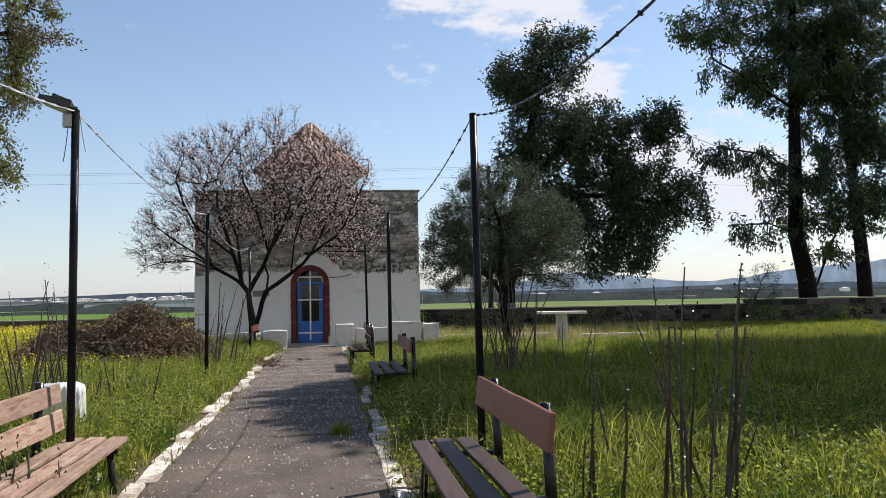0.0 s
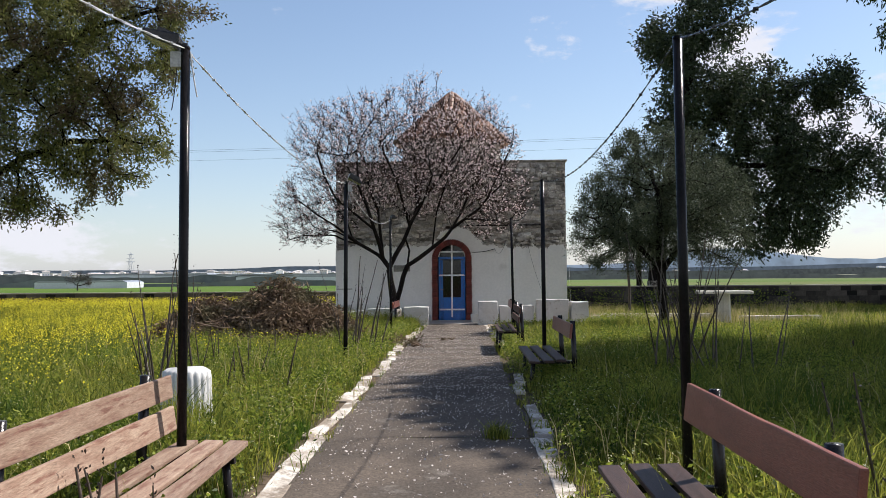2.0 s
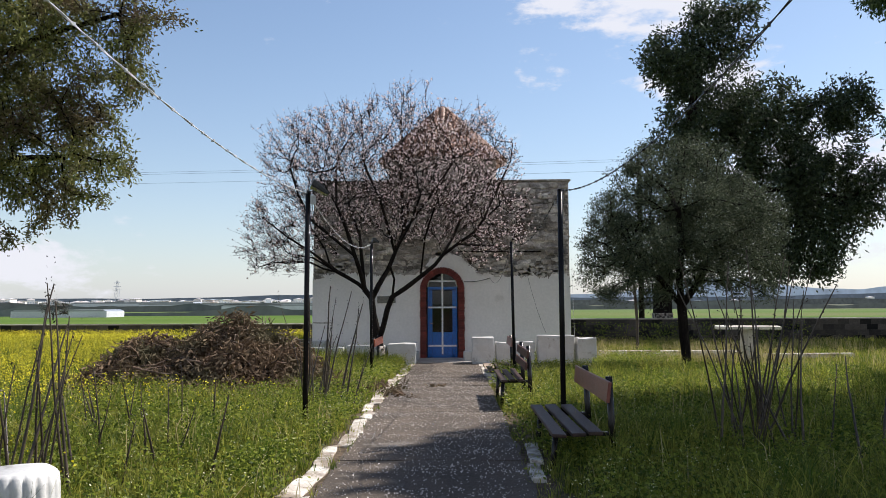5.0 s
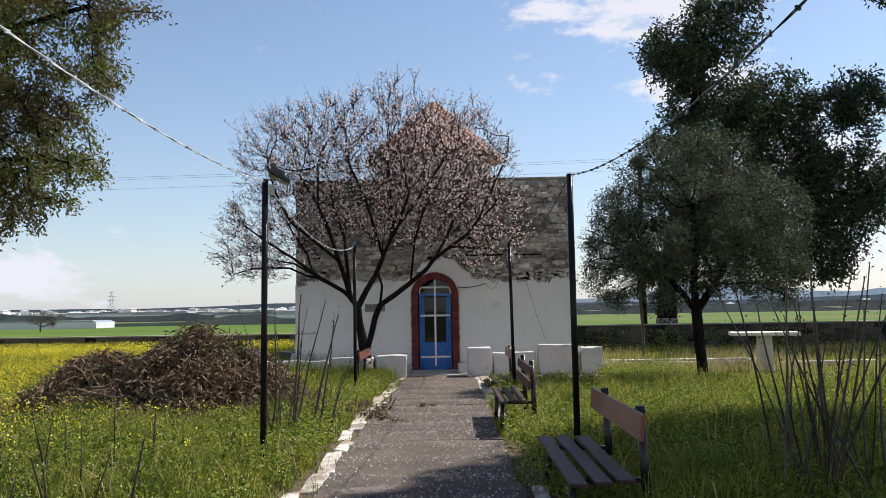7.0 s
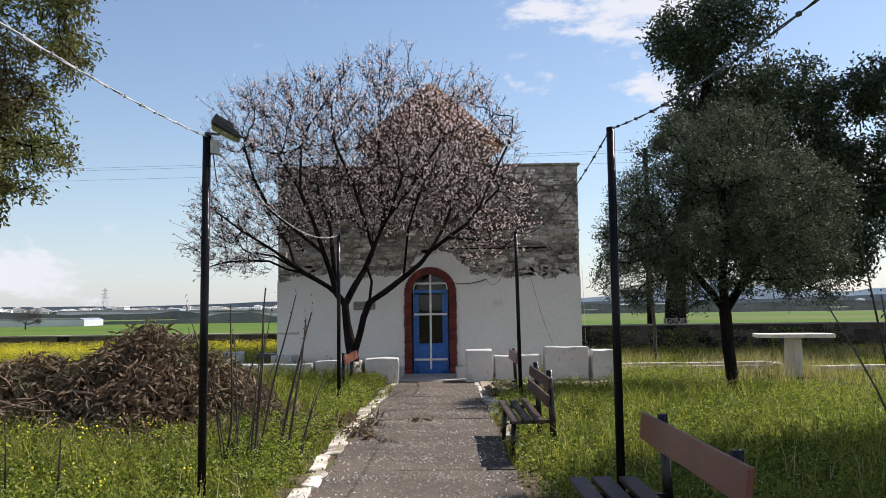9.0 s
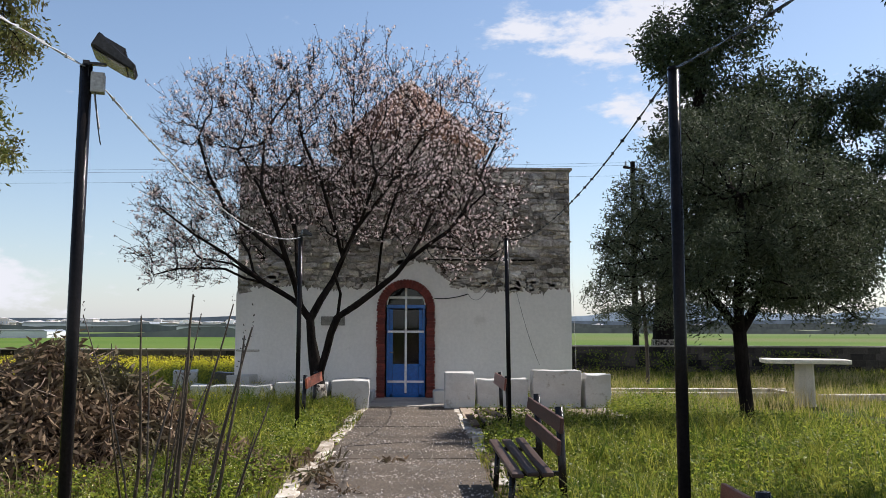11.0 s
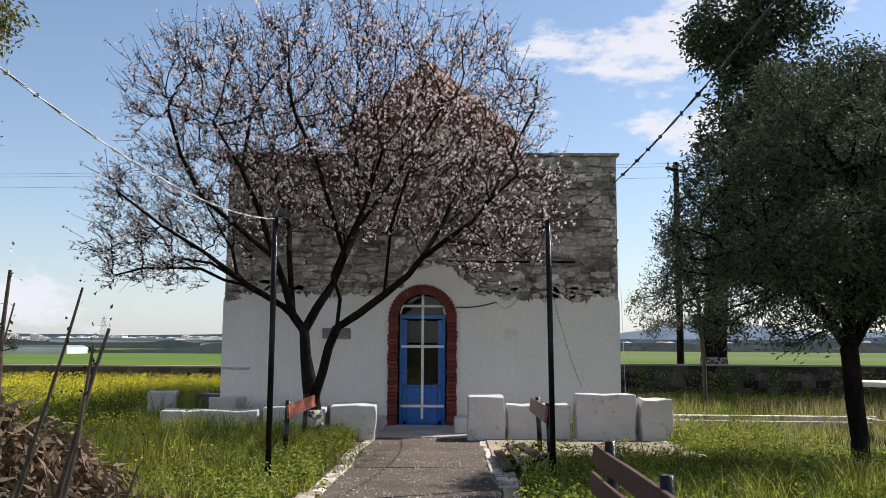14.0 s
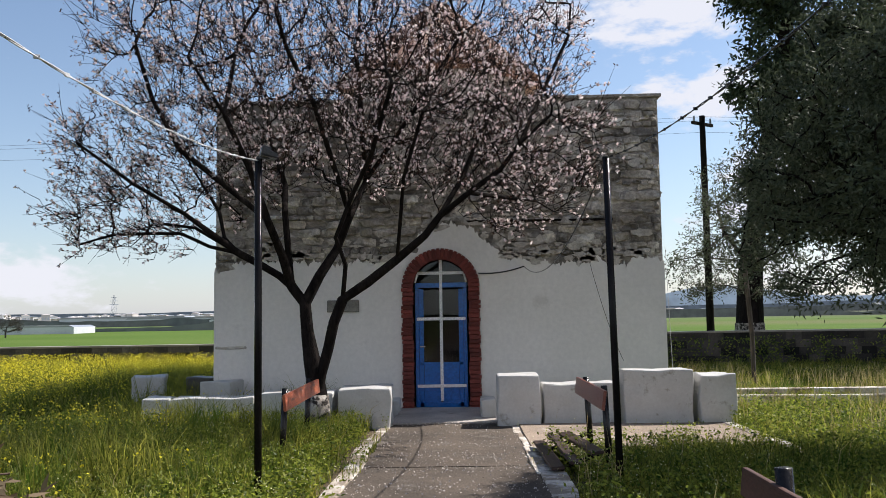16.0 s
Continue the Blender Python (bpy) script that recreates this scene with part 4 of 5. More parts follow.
root = limb(pos, par, [(-1.52, 24.55, 0.0), (-1.53, 24.55, 0.25), (-1.55, 24.56, 0.5)])
left = limb(pos, par, [ap(585, 615, 24.6), ap(580, 580, 24.65), ap(576, 548, 24.7)], root)
a1 = limb(pos, par, [ap(560, 528), ap(545, 515, 24.68), ap(520, 500, 24.6), ap(500, 488, 24.55)], left)
limb(pos, par, [ap(470, 475, 24.5), ap(440, 468, 24.4), ap(400, 462, 24.3), ap(360, 468, 24.25), ap(325, 477, 24.2)], a1)
limb(pos, par, [ap(480, 462, 24.8), ap(462, 430, 25.1), ap(430, 395, 25.4)], a1)
a2 = limb(pos, par, [ap(553, 490, 24.4), ap(540, 450, 24.0), ap(528, 405, 23.7), ap(505, 350, 23.4), ap(480, 290, 23.2)], left + 1)
limb(pos, par, [ap(548, 445, 24.9), ap(540, 390, 25.4), ap(520, 330, 25.9), ap(500, 260, 26.1)], left + 1)
a3 = limb(pos, par, [ap(592, 515, 24.8), ap(610, 480, 25.0), ap(628, 440, 25.1), ap(640, 395, 25.2), ap(655, 340, 25.3), ap(665, 280, 25.2)], left)
limb(pos, par, [ap(645, 330, 24.8), ap(640, 260, 24.4)], a3 - 2)
limb(pos, par, [ap(600, 330, 24.0), ap(580, 270, 23.6)], a3 - 3)
right = limb(pos, par, [ap(598, 630, 24.5), ap(606, 600, 24.45), ap(614, 570, 24.4), ap(626, 545, 24.4)], root)
a4 = limb(pos, par, [ap(655, 525, 24.35), ap(690, 500, 24.3), ap(718, 470, 24.2), ap(745, 450, 24.1), ap(775, 438, 24.0), ap(805, 412, 23.9), ap(835, 380, 23.8), ap(865, 350, 23.7)], right)
limb(pos, par, [ap(770, 400, 24.6), ap(790, 350, 25.0), ap(815, 300, 25.3)], a4 - 4)
limb(pos, par, [ap(830, 430, 24.6), ap(855, 430, 24.9), ap(885, 440, 25.1)], a4 - 3)
limb(pos, par, [ap(632, 505, 24.2), ap(628, 475, 24.0), ap(640, 440, 23.7), ap(665, 390, 23.2), ap(690, 330, 22.8)], right)
limb(pos, par, [ap(700, 420, 23.6), ap(720, 350, 23.2)], a4 - 6)
limb(pos, par, [ap(440, 440, 24.1), ap(400, 410, 23.7), ap(355, 375, 23.4)], a1)
limb(pos, par, [ap(430, 450, 25.0), ap(390, 440, 25.4)], a1)
limb(pos, par, [ap(450, 380, 23.9), ap(425, 320, 23.7), ap(400, 260, 23.6)], a2 - 3)
limb(pos, par, [ap(490, 240, 24.8)], a2 - 1)
limb(pos, par, [ap(670, 240, 25.6)], a3 - 1)
limb(pos, par, [ap(720, 300, 24.6), ap(760, 230, 24.5)], a3 - 2)
limb(pos, par, [ap(870, 300, 24.2), ap(895, 240, 24.4), ap(905, 190, 24.5)], a4 - 1)
att = blob_points(((-3.5, 24.6, 3.4, 1.6, 2.1, 1.2), (-2.85, 24.6, 5.15, 1.75, 2.1, 1.5), (-1.2, 24.5, 5.3, 1.5, 2.2, 1.5), (-0.75, 24.5, 6.5, 0.75, 1.0, 0.75), (0.45, 24.4, 5.0, 1.6, 2.2, 1.55),
                   (0.9, 24.4, 3.7, 1.35, 2.0, 1.25), (-1.0, 24.5, 4.0, 1.6, 2.1, 1.0), (-4.2, 24.4, 2.9, 0.9, 1.2, 0.7)), 5200, ar)
att = att[(att[:, 2] > 2.15) & ((att[:, 2] > 2.9) | (np.abs(att[:, 0] + 1.4) > 1.9))]
P, Q = grow(pos, par, att, 0.10, 1.1, 0.13, 130, ar, (0, 0, 0.06))
R, kids, wgt = thickness(Q, 0.003, 2.0)
fork = np.linalg.norm(P - np.array((-1.45, 24.5, 1.25)), axis=1)
R = np.minimum(R, np.where(P[:, 2] < 1.25, 0.135, 0.013 + 0.09 * np.exp(-fork / 2.1)))
almond = thing("almond_tree", label="old almond tree in blossom with dark forking limbs before the chapel", category="tree")
part("trunk", wood_mesh("trunk", P, Q, R, wgt, 5), M_BARK, almond, smooth=True)
bm = rod((-1.525, 24.55, 0.0), (-1.545, 24.56, 0.52), 0.175, 0.142, 16)
bmesh.ops.subdivide_edges(bm, edges=list(bm.edges), cuts=2, use_grid_fill=True)
for v in bm.verts:
    v.co += 0.02 * noise.noise_vector(v.co * 6)
part("limewash", bm, M_LIME, almond, "flaking limewash on the trunk foot", smooth=True)
tips = np.where((R < 0.0125) & (P[:, 2] > 1.9))[0]
sh = ar.choice(tips, 8200)
out = unit(P[sh] - np.array((-1.4, 24.6, 2.2)))
sd = unit(P[sh] - P[Q[sh]]) * 0.55 + out * 0.95 + ar.normal(size=(len(sh), 3)) * 0.42 + (0, 0, 0.28)
reach = ar.uniform(0.10, 0.42, len(sh)) * np.where(ar.random(len(sh)) < 0.12, 1.5, 1.0)
me, ends = stick_mesh("shoot", P[sh], sd, reach, np.full(len(sh), 0.005), ar, 3, 3, 0.10)
tagged(part("twig_spray", me, M_BARK, almond, "fine straight dark twigs"), kind="stuff")
# short spurs along the shoots
sp = ar.choice(len(ends), 9000)
me, spurs = stick_mesh("spur", ends[sp], ar.normal(size=(len(sp), 3)) + (0, 0, 0.3), ar.uniform(0.03, 0.12, len(sp)), np.full(len(sp), 0.0034), ar, 2, 3, 0.15)
tagged(part("spur_spray", me, M_BARK, almond, "short flowering spurs"), kind="stuff")
tipsites = np.concatenate((ends[len(sh):], spurs[len(sp):]))
pick = ar.choice(len(tipsites), 8200, replace=False)
c = tipsites[pick] + ar.normal(size=(len(pick), 3)) * 0.014
c = np.repeat(c, 5, 0)
d = ar.normal(size=c.shape)
tagged(part("blossom", leaves_mesh("blossom", c, d, ar.uniform(0.024, 0.042, len(c)), 0.03, ar), M_PETAL, almond, "pale pink almond blossom"), kind="stuff")
bt = ar.choice(len(tipsites), 16000, replace=False)
c = np.repeat(tipsites[bt], 2, 0) + ar.normal(size=(2 * len(bt), 3)) * 0.013
tagged(part("bud_spray", leaves_mesh("bud_spray", c, ar.normal(size=c.shape) + (0, 0, 0.5), ar.uniform(0.02, 0.05, len(c)), 0.017, ar), M_BUD, almond, "brown buds and young leaves"), kind="stuff")


# ---- other trees ----
def tree(name, label, limbs, blobs, n_att, wood, leaf, step_, infl, kill, tip, per, length, width, r, droop=0.0, spread=0.12, thin=0.03, rmax=0.4, power=2.3, sides=6, gap=-0.12, gap_size=0.8, trunk=0.0):
    pos, par = [], []
    ends = {}
    for key, start, pts in limbs:
        ends[key] = limb(pos, par, pts, ends.get(start, -1))
    att = blob_points([(*b[:3], b[3] * 1.12, b[4] * 1.12, b[5] * 1.12) for b in blobs], int(n_att * 1.3), r)
    att = att[[noise.noise(Vector(q) * gap_size) + 0.5 * noise.noise(Vector(q) * gap_size * 2.3) > gap for q in att]]
    P, Q = grow(pos, par, att, step_, infl, kill, 90, r)
    R, kids, w = thickness(Q, tip, power)
    if trunk:
        nt = len(limbs[0][2])
        R[:nt] = np.maximum(R[:nt], trunk * np.linspace(1, 0.35, nt))
    t = thing(name, label=label, category="tree")
    part("trunk", wood_mesh("trunk", P, Q, np.minimum(R, rmax), w, sides), wood, t, smooth=True)
    ids = np.where(R < thin)[0]
    c = np.repeat(P[ids], per, 0) + r.normal(size=(len(ids) * per, 3)) * spread
    grown = np.repeat(unit(P[ids] - P[np.maximum(Q[ids], 0)]), per, 0)
    d = grown * 0.6 + r.normal(size=c.shape) * 0.7 + np.array((0, 0, -droop))
    part("crown", leaves_mesh("crown", c, d, r.uniform(0.6, 1.2, len(c)) * length, width, r), leaf, t)
    return t


tr = np.random.default_rng(21)
tree("olive_tree", "dark dense olive tree with a short thick trunk in the meadow",
     (("t", None, [(5.5, 22.1, 0.0), (5.5, 22.1, 0.4), (5.46, 22.1, 0.8), (5.44, 22.1, 1.2), (5.42, 22.1, 1.5)]),
      ("a", "t", [(5.1, 22.0, 1.9), (4.7, 21.9, 2.3), (4.3, 21.9, 2.8)]), ("b", "t", [(5.8, 22.3, 1.95), (6.2, 22.5, 2.5), (6.6, 22.6, 3.0)]), ("c", "t", [(5.3, 21.8, 2.1), (5.3, 21.5, 2.9), (5.2, 21.4, 3.6)])),
     ((5.15, 22.1, 3.15, 1.7, 1.8, 1.35), (4.3, 22.0, 2.5, 1.2, 1.4, 0.95), (6.35, 22.2, 3.2, 1.3, 1.5, 1.35), (4.7, 22.1, 4.1, 0.9, 1.0, 0.8), (5.35, 22.1, 4.35, 1.1, 1.1, 0.85), (6.1, 22.1, 4.35, 0.9, 1.0, 0.75), (6.9, 22.2, 2.4, 0.85, 1.0, 0.7)),
     3000, M_BARK, M_OLIVE, 0.15, 1.6, 0.17, 0.007, 58, 0.075, 0.021, tr, 0.1, 0.085, 0.03, 0.105, gap=-0.1, gap_size=1.25)
tree("grey_olive", "slender grey-green tree thin enough to see through",
     (("t", None, [(6.35, 31.0, 0.0), (6.35, 31.0, 1.0), (6.3, 31.0, 1.8), (6.25, 31.0, 2.6)]), ("a", "t", [(5.85, 31.0, 3.2), (5.75, 31, 3.7)])),
     ((5.95, 31.0, 3.3, 0.9, 0.9, 1.3), (5.35, 31, 2.3, 0.75, 0.8, 0.7), (6.8, 31, 3.0, 1.0, 1.0, 1.3)),
     900, M_BARK_GREY, M_OLIVE, 0.16, 1.6, 0.2, 0.006, 30, 0.09, 0.024, tr, 0.0, 0.08, 0.03, 0.09, gap=-0.02, gap_size=1.6)
tree("pine_tree", "tall dark pine behind the boundary wall with heavy drooping boughs",
     (("t", None, [(9.3, 39.6, 0.0), (9.3, 39.6, 1.0), (9.35, 39.6, 2.2), (9.5, 39.6, 3.6), (9.8, 39.6, 5.2), (10.2, 39.6, 7.0), (10.6, 39.6, 9.0), (11.0, 39.6, 11.0), (11.3, 39.6, 13.0)]),
      ("a", "t", [(11.5, 39.6, 14.0)]), ("b", None, [(9.8, 39.6, 5.2), (11.2, 39.4, 6.0), (13, 39.2, 6.4), (15, 39.0, 6.4), (17, 39, 6.0)]),
      ("c", None, [(10.2, 39.6, 7.0), (12, 39.4, 8.6), (14, 39.3, 9.6), (16.5, 39.3, 10.2)])),
     ((10.9, 39.6, 12.2, 2.2, 2.2, 1.6), (12.2, 39.6, 13.9, 1.7, 1.7, 1.2), (10.8, 39.6, 9.2, 1.7, 2.0, 1.8), (13.0, 39.5, 9.2, 2.6, 2.3, 2.3), (16.8, 39.3, 9.8, 1.8, 1.8, 1.3), (15.0, 39.3, 6.8, 3.2, 2.4, 2.2), (14.6, 39.2, 4.0, 2.6, 2.0, 1.7), (12.0, 39.4, 5.6, 2.0, 2.0, 1.9), (18.2, 39.2, 6.0, 1.6, 1.5, 1.6)),
     4300, M_BARK, M_PINE, 0.26, 3.0, 0.32, 0.011, 30, 0.22, 0.085, tr, 0.3, 0.2, 0.07, 0.42, gap=-0.05, gap_size=0.75, trunk=0.45)
tree("cedar_tree", "dark conifer with drooping sprays and limewashed trunk foot",
     (("t", None, [(25.3, 39.6, 0.0), (25.2, 39.6, 2.0), (24.7, 39.6, 4.5), (24.8, 39.6, 7.5), (24.9, 39.6, 11), (25.0, 39.6, 15), (25.0, 39.6, 19)]),
      ("s", None, [(25.25, 39.6, 0.9), (25.8, 39.6, 1.9), (26.4, 39.6, 3.4), (27.0, 39.6, 4.6)]),
      ("a", None, [(24.8, 39.6, 7.5), (22.6, 39.2, 8.6), (20.4, 38.9, 8.8), (18.6, 38.7, 9.4)]), ("b", None, [(24.7, 39.6, 4.5), (23.0, 39.3, 5.0), (21.6, 39.0, 4.9)]),
      ("c", None, [(24.9, 39.6, 11), (22.4, 39.3, 12.4), (20.2, 39.0, 13.4)])),
     ((24.9, 39.6, 17.0, 4.2, 2.8, 2.8), (20.4, 39.2, 15.4, 2.2, 1.8, 1.4), (22.4, 39.3, 12.6, 2.6, 2.0, 1.3), (25.2, 39.5, 12.6, 3.0, 2.5, 2.0), (21.2, 39.1, 8.4, 2.2, 1.3, 0.8), (25.6, 39.3, 6.6, 3.2, 2.3, 2.0), (22.3, 39.2, 4.6, 1.6, 1.3, 0.9), (26.6, 39.4, 3.8, 2.0, 1.6, 1.0), (28.6, 39.6, 9.0, 2.4, 2, 2.4)),
     3600, M_BARK, M_CONIFER, 0.28, 3.2, 0.36, 0.011, 24, 0.30, 0.085, tr, 0.9, 0.18, 0.07, 0.5, gap=0.08, gap_size=0.7, trunk=0.5)
tree("cedar_tree", "second dark conifer standing close to its neighbour",
     (("t", None, [(28.8, 40.0, 0.0), (28.7, 40.0, 2.5), (28.5, 40, 5.5), (28.2, 40, 9), (28.0, 40, 13), (28.0, 40, 17)]),
      ("a", None, [(28.5, 40, 5.5), (29.6, 39.6, 5.8), (31, 39.4, 5.2)])),
     ((28.4, 40.0, 15.0, 3.4, 2.6, 3.0), (28.6, 39.8, 10.0, 3.2, 2.4, 2.0), (30.0, 39.6, 6.0, 2.6, 2.0, 1.5), (27.8, 39.6, 12.6, 2.6, 2, 1.6)),
     2200, M_BARK, M_CONIFER, 0.28, 3.2, 0.36, 0.011, 24, 0.30, 0.085, tr, 0.9, 0.18, 0.07, 0.5, gap=0.06, gap_size=0.7, trunk=0.42)
tree("pine_tree", "large pine with hanging boughs tinted sunlit yellow-green at the field edge",
     (("t", None, [(-17.2, 29.6, 0.0), (-17.2, 29.6, 2.0), (-17.0, 29.6, 4.5), (-16.8, 29.6, 7.5), (-16.6, 29.6, 11.0), (-16.5, 29.6, 14)]),
      ("a", None, [(-17.0, 29.6, 4.5), (-15.2, 29.4, 5.6), (-13.4, 29.2, 6.2), (-11.8, 29.1, 6.2)]), ("b", None, [(-16.8, 29.6, 7.5), (-14.6, 29.4, 9.4), (-12.4, 29.2, 10.2), (-10.2, 29.2, 10.8)]),
      ("c", None, [(-17.0, 29.6, 4.5), (-19, 29.6, 6.0), (-21, 29.6, 7.2)])),
     ((-13.6, 29.4, 6.4, 3.4, 3.0, 2.2), (-15.0, 29.5, 4.6, 2.2, 2.2, 1.2), (-13.0, 29.4, 9.4, 3.6, 3.0, 2.1), (-15.5, 29.6, 12.6, 3.6, 3.0, 2.2), (-19.6, 29.6, 8.6, 3.6, 3.0, 3.2), (-10.3, 29.2, 11.0, 2.0, 2.0, 1.3)),
     5600, M_BARK, M_PINE_LIT, 0.25, 3.0, 0.28, 0.010, 28, 0.17, 0.06, tr, 0.35, 0.15, 0.06, 0.4, gap=0.0, gap_size=0.7)
tree("pine_tree", "tall umbrella pine at the meadow edge shading the grass",
     (("t", None, [(16.2, 17.3, 0.0), (16.2, 17.3, 3.0), (16.1, 17.3, 6.0), (16.0, 17.2, 9.0), (15.8, 17.1, 12.0), (15.7, 17.0, 15.0)]),),
     ((15.6, 16.9, 13.4, 4.2, 3.4, 2.4), (16.6, 17.9, 15.6, 3.4, 3.2, 2.4), (14.6, 15.1, 14.0, 2.6, 2.4, 1.8), (18.4, 18.3, 14.4, 3.0, 2.8, 2.0), (17.8, 14.3, 13.8, 3.4, 2.7, 1.9), (20.6, 16.4, 14.0, 2.6, 2.6, 1.8)),
     3600, M_BARK, M_CONIFER, 0.35, 3.4, 0.42, 0.014, 34, 0.6, 0.26, tr, 0.5, 0.28, 0.08, 0.34, gap=-0.4, trunk=0.3)
tree("pine_tree", "second umbrella pine beside the meadow casting broad shade",
     (("t", None, [(22.8, 22.6, 0.0), (22.8, 22.6, 3.0), (22.7, 22.6, 6.0), (22.5, 22.5, 9.0), (22.4, 22.4, 12.0), (22.3, 22.4, 14.5)]),),
     ((23.4, 22.6, 13.2, 3.8, 3.6, 2.3), (23.4, 23.6, 15.0, 3.6, 3.2, 2.2), (22.2, 20.4, 13.8, 3.0, 2.8, 1.8), (24.2, 21.6, 13.6, 3.2, 2.8, 2.0)),
     2400, M_BARK, M_CONIFER, 0.35, 3.4, 0.42, 0.014, 32, 0.6, 0.26, tr, 0.5, 0.28, 0.08, 0.34, gap=-0.35, trunk=0.3)
tree("shrub", "bare grey bush standing in the far field",
     (("t", None, [(-44.0, 95.0, 0.0), (-44.0, 95.0, 0.6), (-43.9, 95.0, 1.0)]),),
     ((-44.0, 95.0, 1.5, 1.3, 1.2, 0.9), (-43.2, 95.0, 1.2, 1.0, 1.0, 0.7)),
     300, M_BARK_GREY, M_TWIG, 0.2, 1.6, 0.24, 0.012, 14, 0.18, 0.03, tr, 0.0, 0.12, 0.04, 0.08)
tree("shrub", "grey-green bush in front of the boundary wall",
     (("t", None, [(20.9, 37.2, 0.0), (20.9, 37.2, 0.6), (21.0, 37.2, 1.1)]),),
     ((21.2, 37.2, 1.6, 1.2, 1.0, 0.9), (21.5, 37.2, 2.4, 0.7, 0.7, 0.6)),
     260, M_BARK_GREY, M_OLIVE, 0.16, 1.4, 0.22, 0.008, 18, 0.09, 0.026, tr, 0.0, 0.1, 0.03, 0.08)
for x, y in ((9.3, 39.6), (25.3, 39.6), (28.8, 40.0)):
    bm = rod((0, 0, 0), (0, 0, 1.15), 0.47, 0.44, 14)
    w_ = part("limewash_band", bm, M_LIME)
    w_.location = (x, y, 0)
    tagged(w_, "limewashed foot of a tree trunk", "limewash", kind="structure")

# ---- brush pile ----
br = np.random.default_rng(9)
pile = thing("brush_pile", (-3.75, 17.4, 0.08), label="heap of cut dry brown branches and withered leaves", category="brush pile")


def pile_top(x, y):
    top = 0.86 * np.exp(-((x - 1.05) / 0.85) ** 2) + 0.66 * np.exp(-((x + 0.1) / 0.85) ** 2) + 0.55 * np.exp(-((x + 1.3) / 0.8) ** 2)
    top = top * np.exp(-(np.abs(y + 0.15 * np.sin(3 * x)) / 1.0) ** 2.4)
    return np.maximum(top * (1 + 0.22 * np.sin(5.3 * x + 2 * np.sin(4.1 * y)) * np.cos(4.7 * y + x)), 0)


# Solid sheet, darker than branches and leaves, fills the heap from inside.
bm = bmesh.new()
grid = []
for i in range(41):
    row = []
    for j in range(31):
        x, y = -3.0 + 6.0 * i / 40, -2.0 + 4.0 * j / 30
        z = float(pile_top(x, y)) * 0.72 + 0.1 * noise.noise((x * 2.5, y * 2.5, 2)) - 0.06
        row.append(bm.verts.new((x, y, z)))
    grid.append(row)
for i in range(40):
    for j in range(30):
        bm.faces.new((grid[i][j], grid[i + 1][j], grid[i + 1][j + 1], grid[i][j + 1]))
part("core", bm, surf("brush_core", (0.05, 0.032, 0.022), (0.085, 0.055, 0.036), 5.0, 1.0, 1.0, fine=30, dist=0.06), pile, "dark brown sheet filling the heap under the twigs")


n = 520
x, y = np.clip(br.normal(0, 1.0, n), -1.7, 1.25), np.clip(br.normal(0, 0.6, n), -1, 1)
a = np.stack((x, y, pile_top(x, y) * br.uniform(0.3, 1.0, n)), 1)
d = np.stack((br.normal(size=n), br.normal(size=n) * 0.7, br.normal(0.0, 0.35, n)), 1)
me, ends = stick_mesh("branch_heap", a, d, br.uniform(0.3, 0.9, n), br.uniform(0.004, 0.018, n), br)
tagged(part("branch_tangle", me, M_DEADWOOD, pile, "bare dry branches"), kind="stuff")
for k in range(9):
    x, y = br.uniform(-1.4, 0.2), br.uniform(-0.75, -0.1)
    a = np.array([(x, y, float(pile_top(np.array(x), np.array(y))) + 0.06)])
    me, ends = stick_mesh("branch", a, np.array([(br.uniform(0.6, 1.2), -0.25, br.uniform(-0.4, -0.05))]), br.uniform(0.8, 1.3, 1), br.uniform(0.016, 0.028, 1), br, 7, 6, 0.12)
    part("branch", me, M_DEADWOOD, pile, "long pale bare branch")
n = 30000
x, y = br.normal(0, 1.2, n), br.normal(0, 0.72, n)
k = br.integers(0, n // 18, n)
x, y = x[k] + br.normal(0, 0.07, n), y[k] + br.normal(0, 0.07, n)
c = np.stack((x, y, pile_top(x, y) * br.uniform(0.6, 1.12, n) + np.repeat(br.uniform(0, 0.14, n // 18 + 1), 18)[k] + 0.02), 1)
d = np.stack((br.normal(size=n) * 0.6, br.normal(size=n) * 0.6, br.normal(-0.5, 0.5, n)), 1)
tagged(part("dead_leaves", leaves_mesh("dead_leaves", c, d, br.uniform(0.07, 0.2, n), 0.032, br), M_DEADLEAF, pile, "withered brown leaves"), kind="stuff")


# ---- tall dry stems ----
def stems(at, n, spread, height, seed, lean=0.16, tilt=0.0, thick=1.35, label="clump of tall bare dark stems with small buds at the path"):
    r = np.random.default_rng(seed)
    t = thing("bare_shrub", (*at, float(level(*at))), label=label, category="shrub", group="bare stem clumps")
    nodes = []
    for k in range(n):
        a = np.array([(r.normal(0, spread), r.normal(0, spread), 0.0)])
        d = np.array([(r.normal(tilt, lean), r.normal(0, lean), 1.0)])
        me, pts = stick_mesh("stem", a, d, r.uniform(0.6, 1.05, 1) * height, r.uniform(0.007, 0.0125, 1) * thick, r, 7, 5, 0.035)
        part("stem", me, M_TWIG, t)
        nodes.append(pts[1:])
    nodes = np.concatenate(nodes)
    c = np.repeat(nodes, 5, 0) + r.normal(size=(5 * len(nodes), 3)) * np.array((0.005, 0.005, 0.08))
    tagged(part("bud_spray", leaves_mesh("bud_spray", c, r.normal(size=c.shape) + (0, 0, 1.2), r.uniform(0.012, 0.032, len(c)), 0.012, r), M_TWIG, t), kind="stuff")
    return t


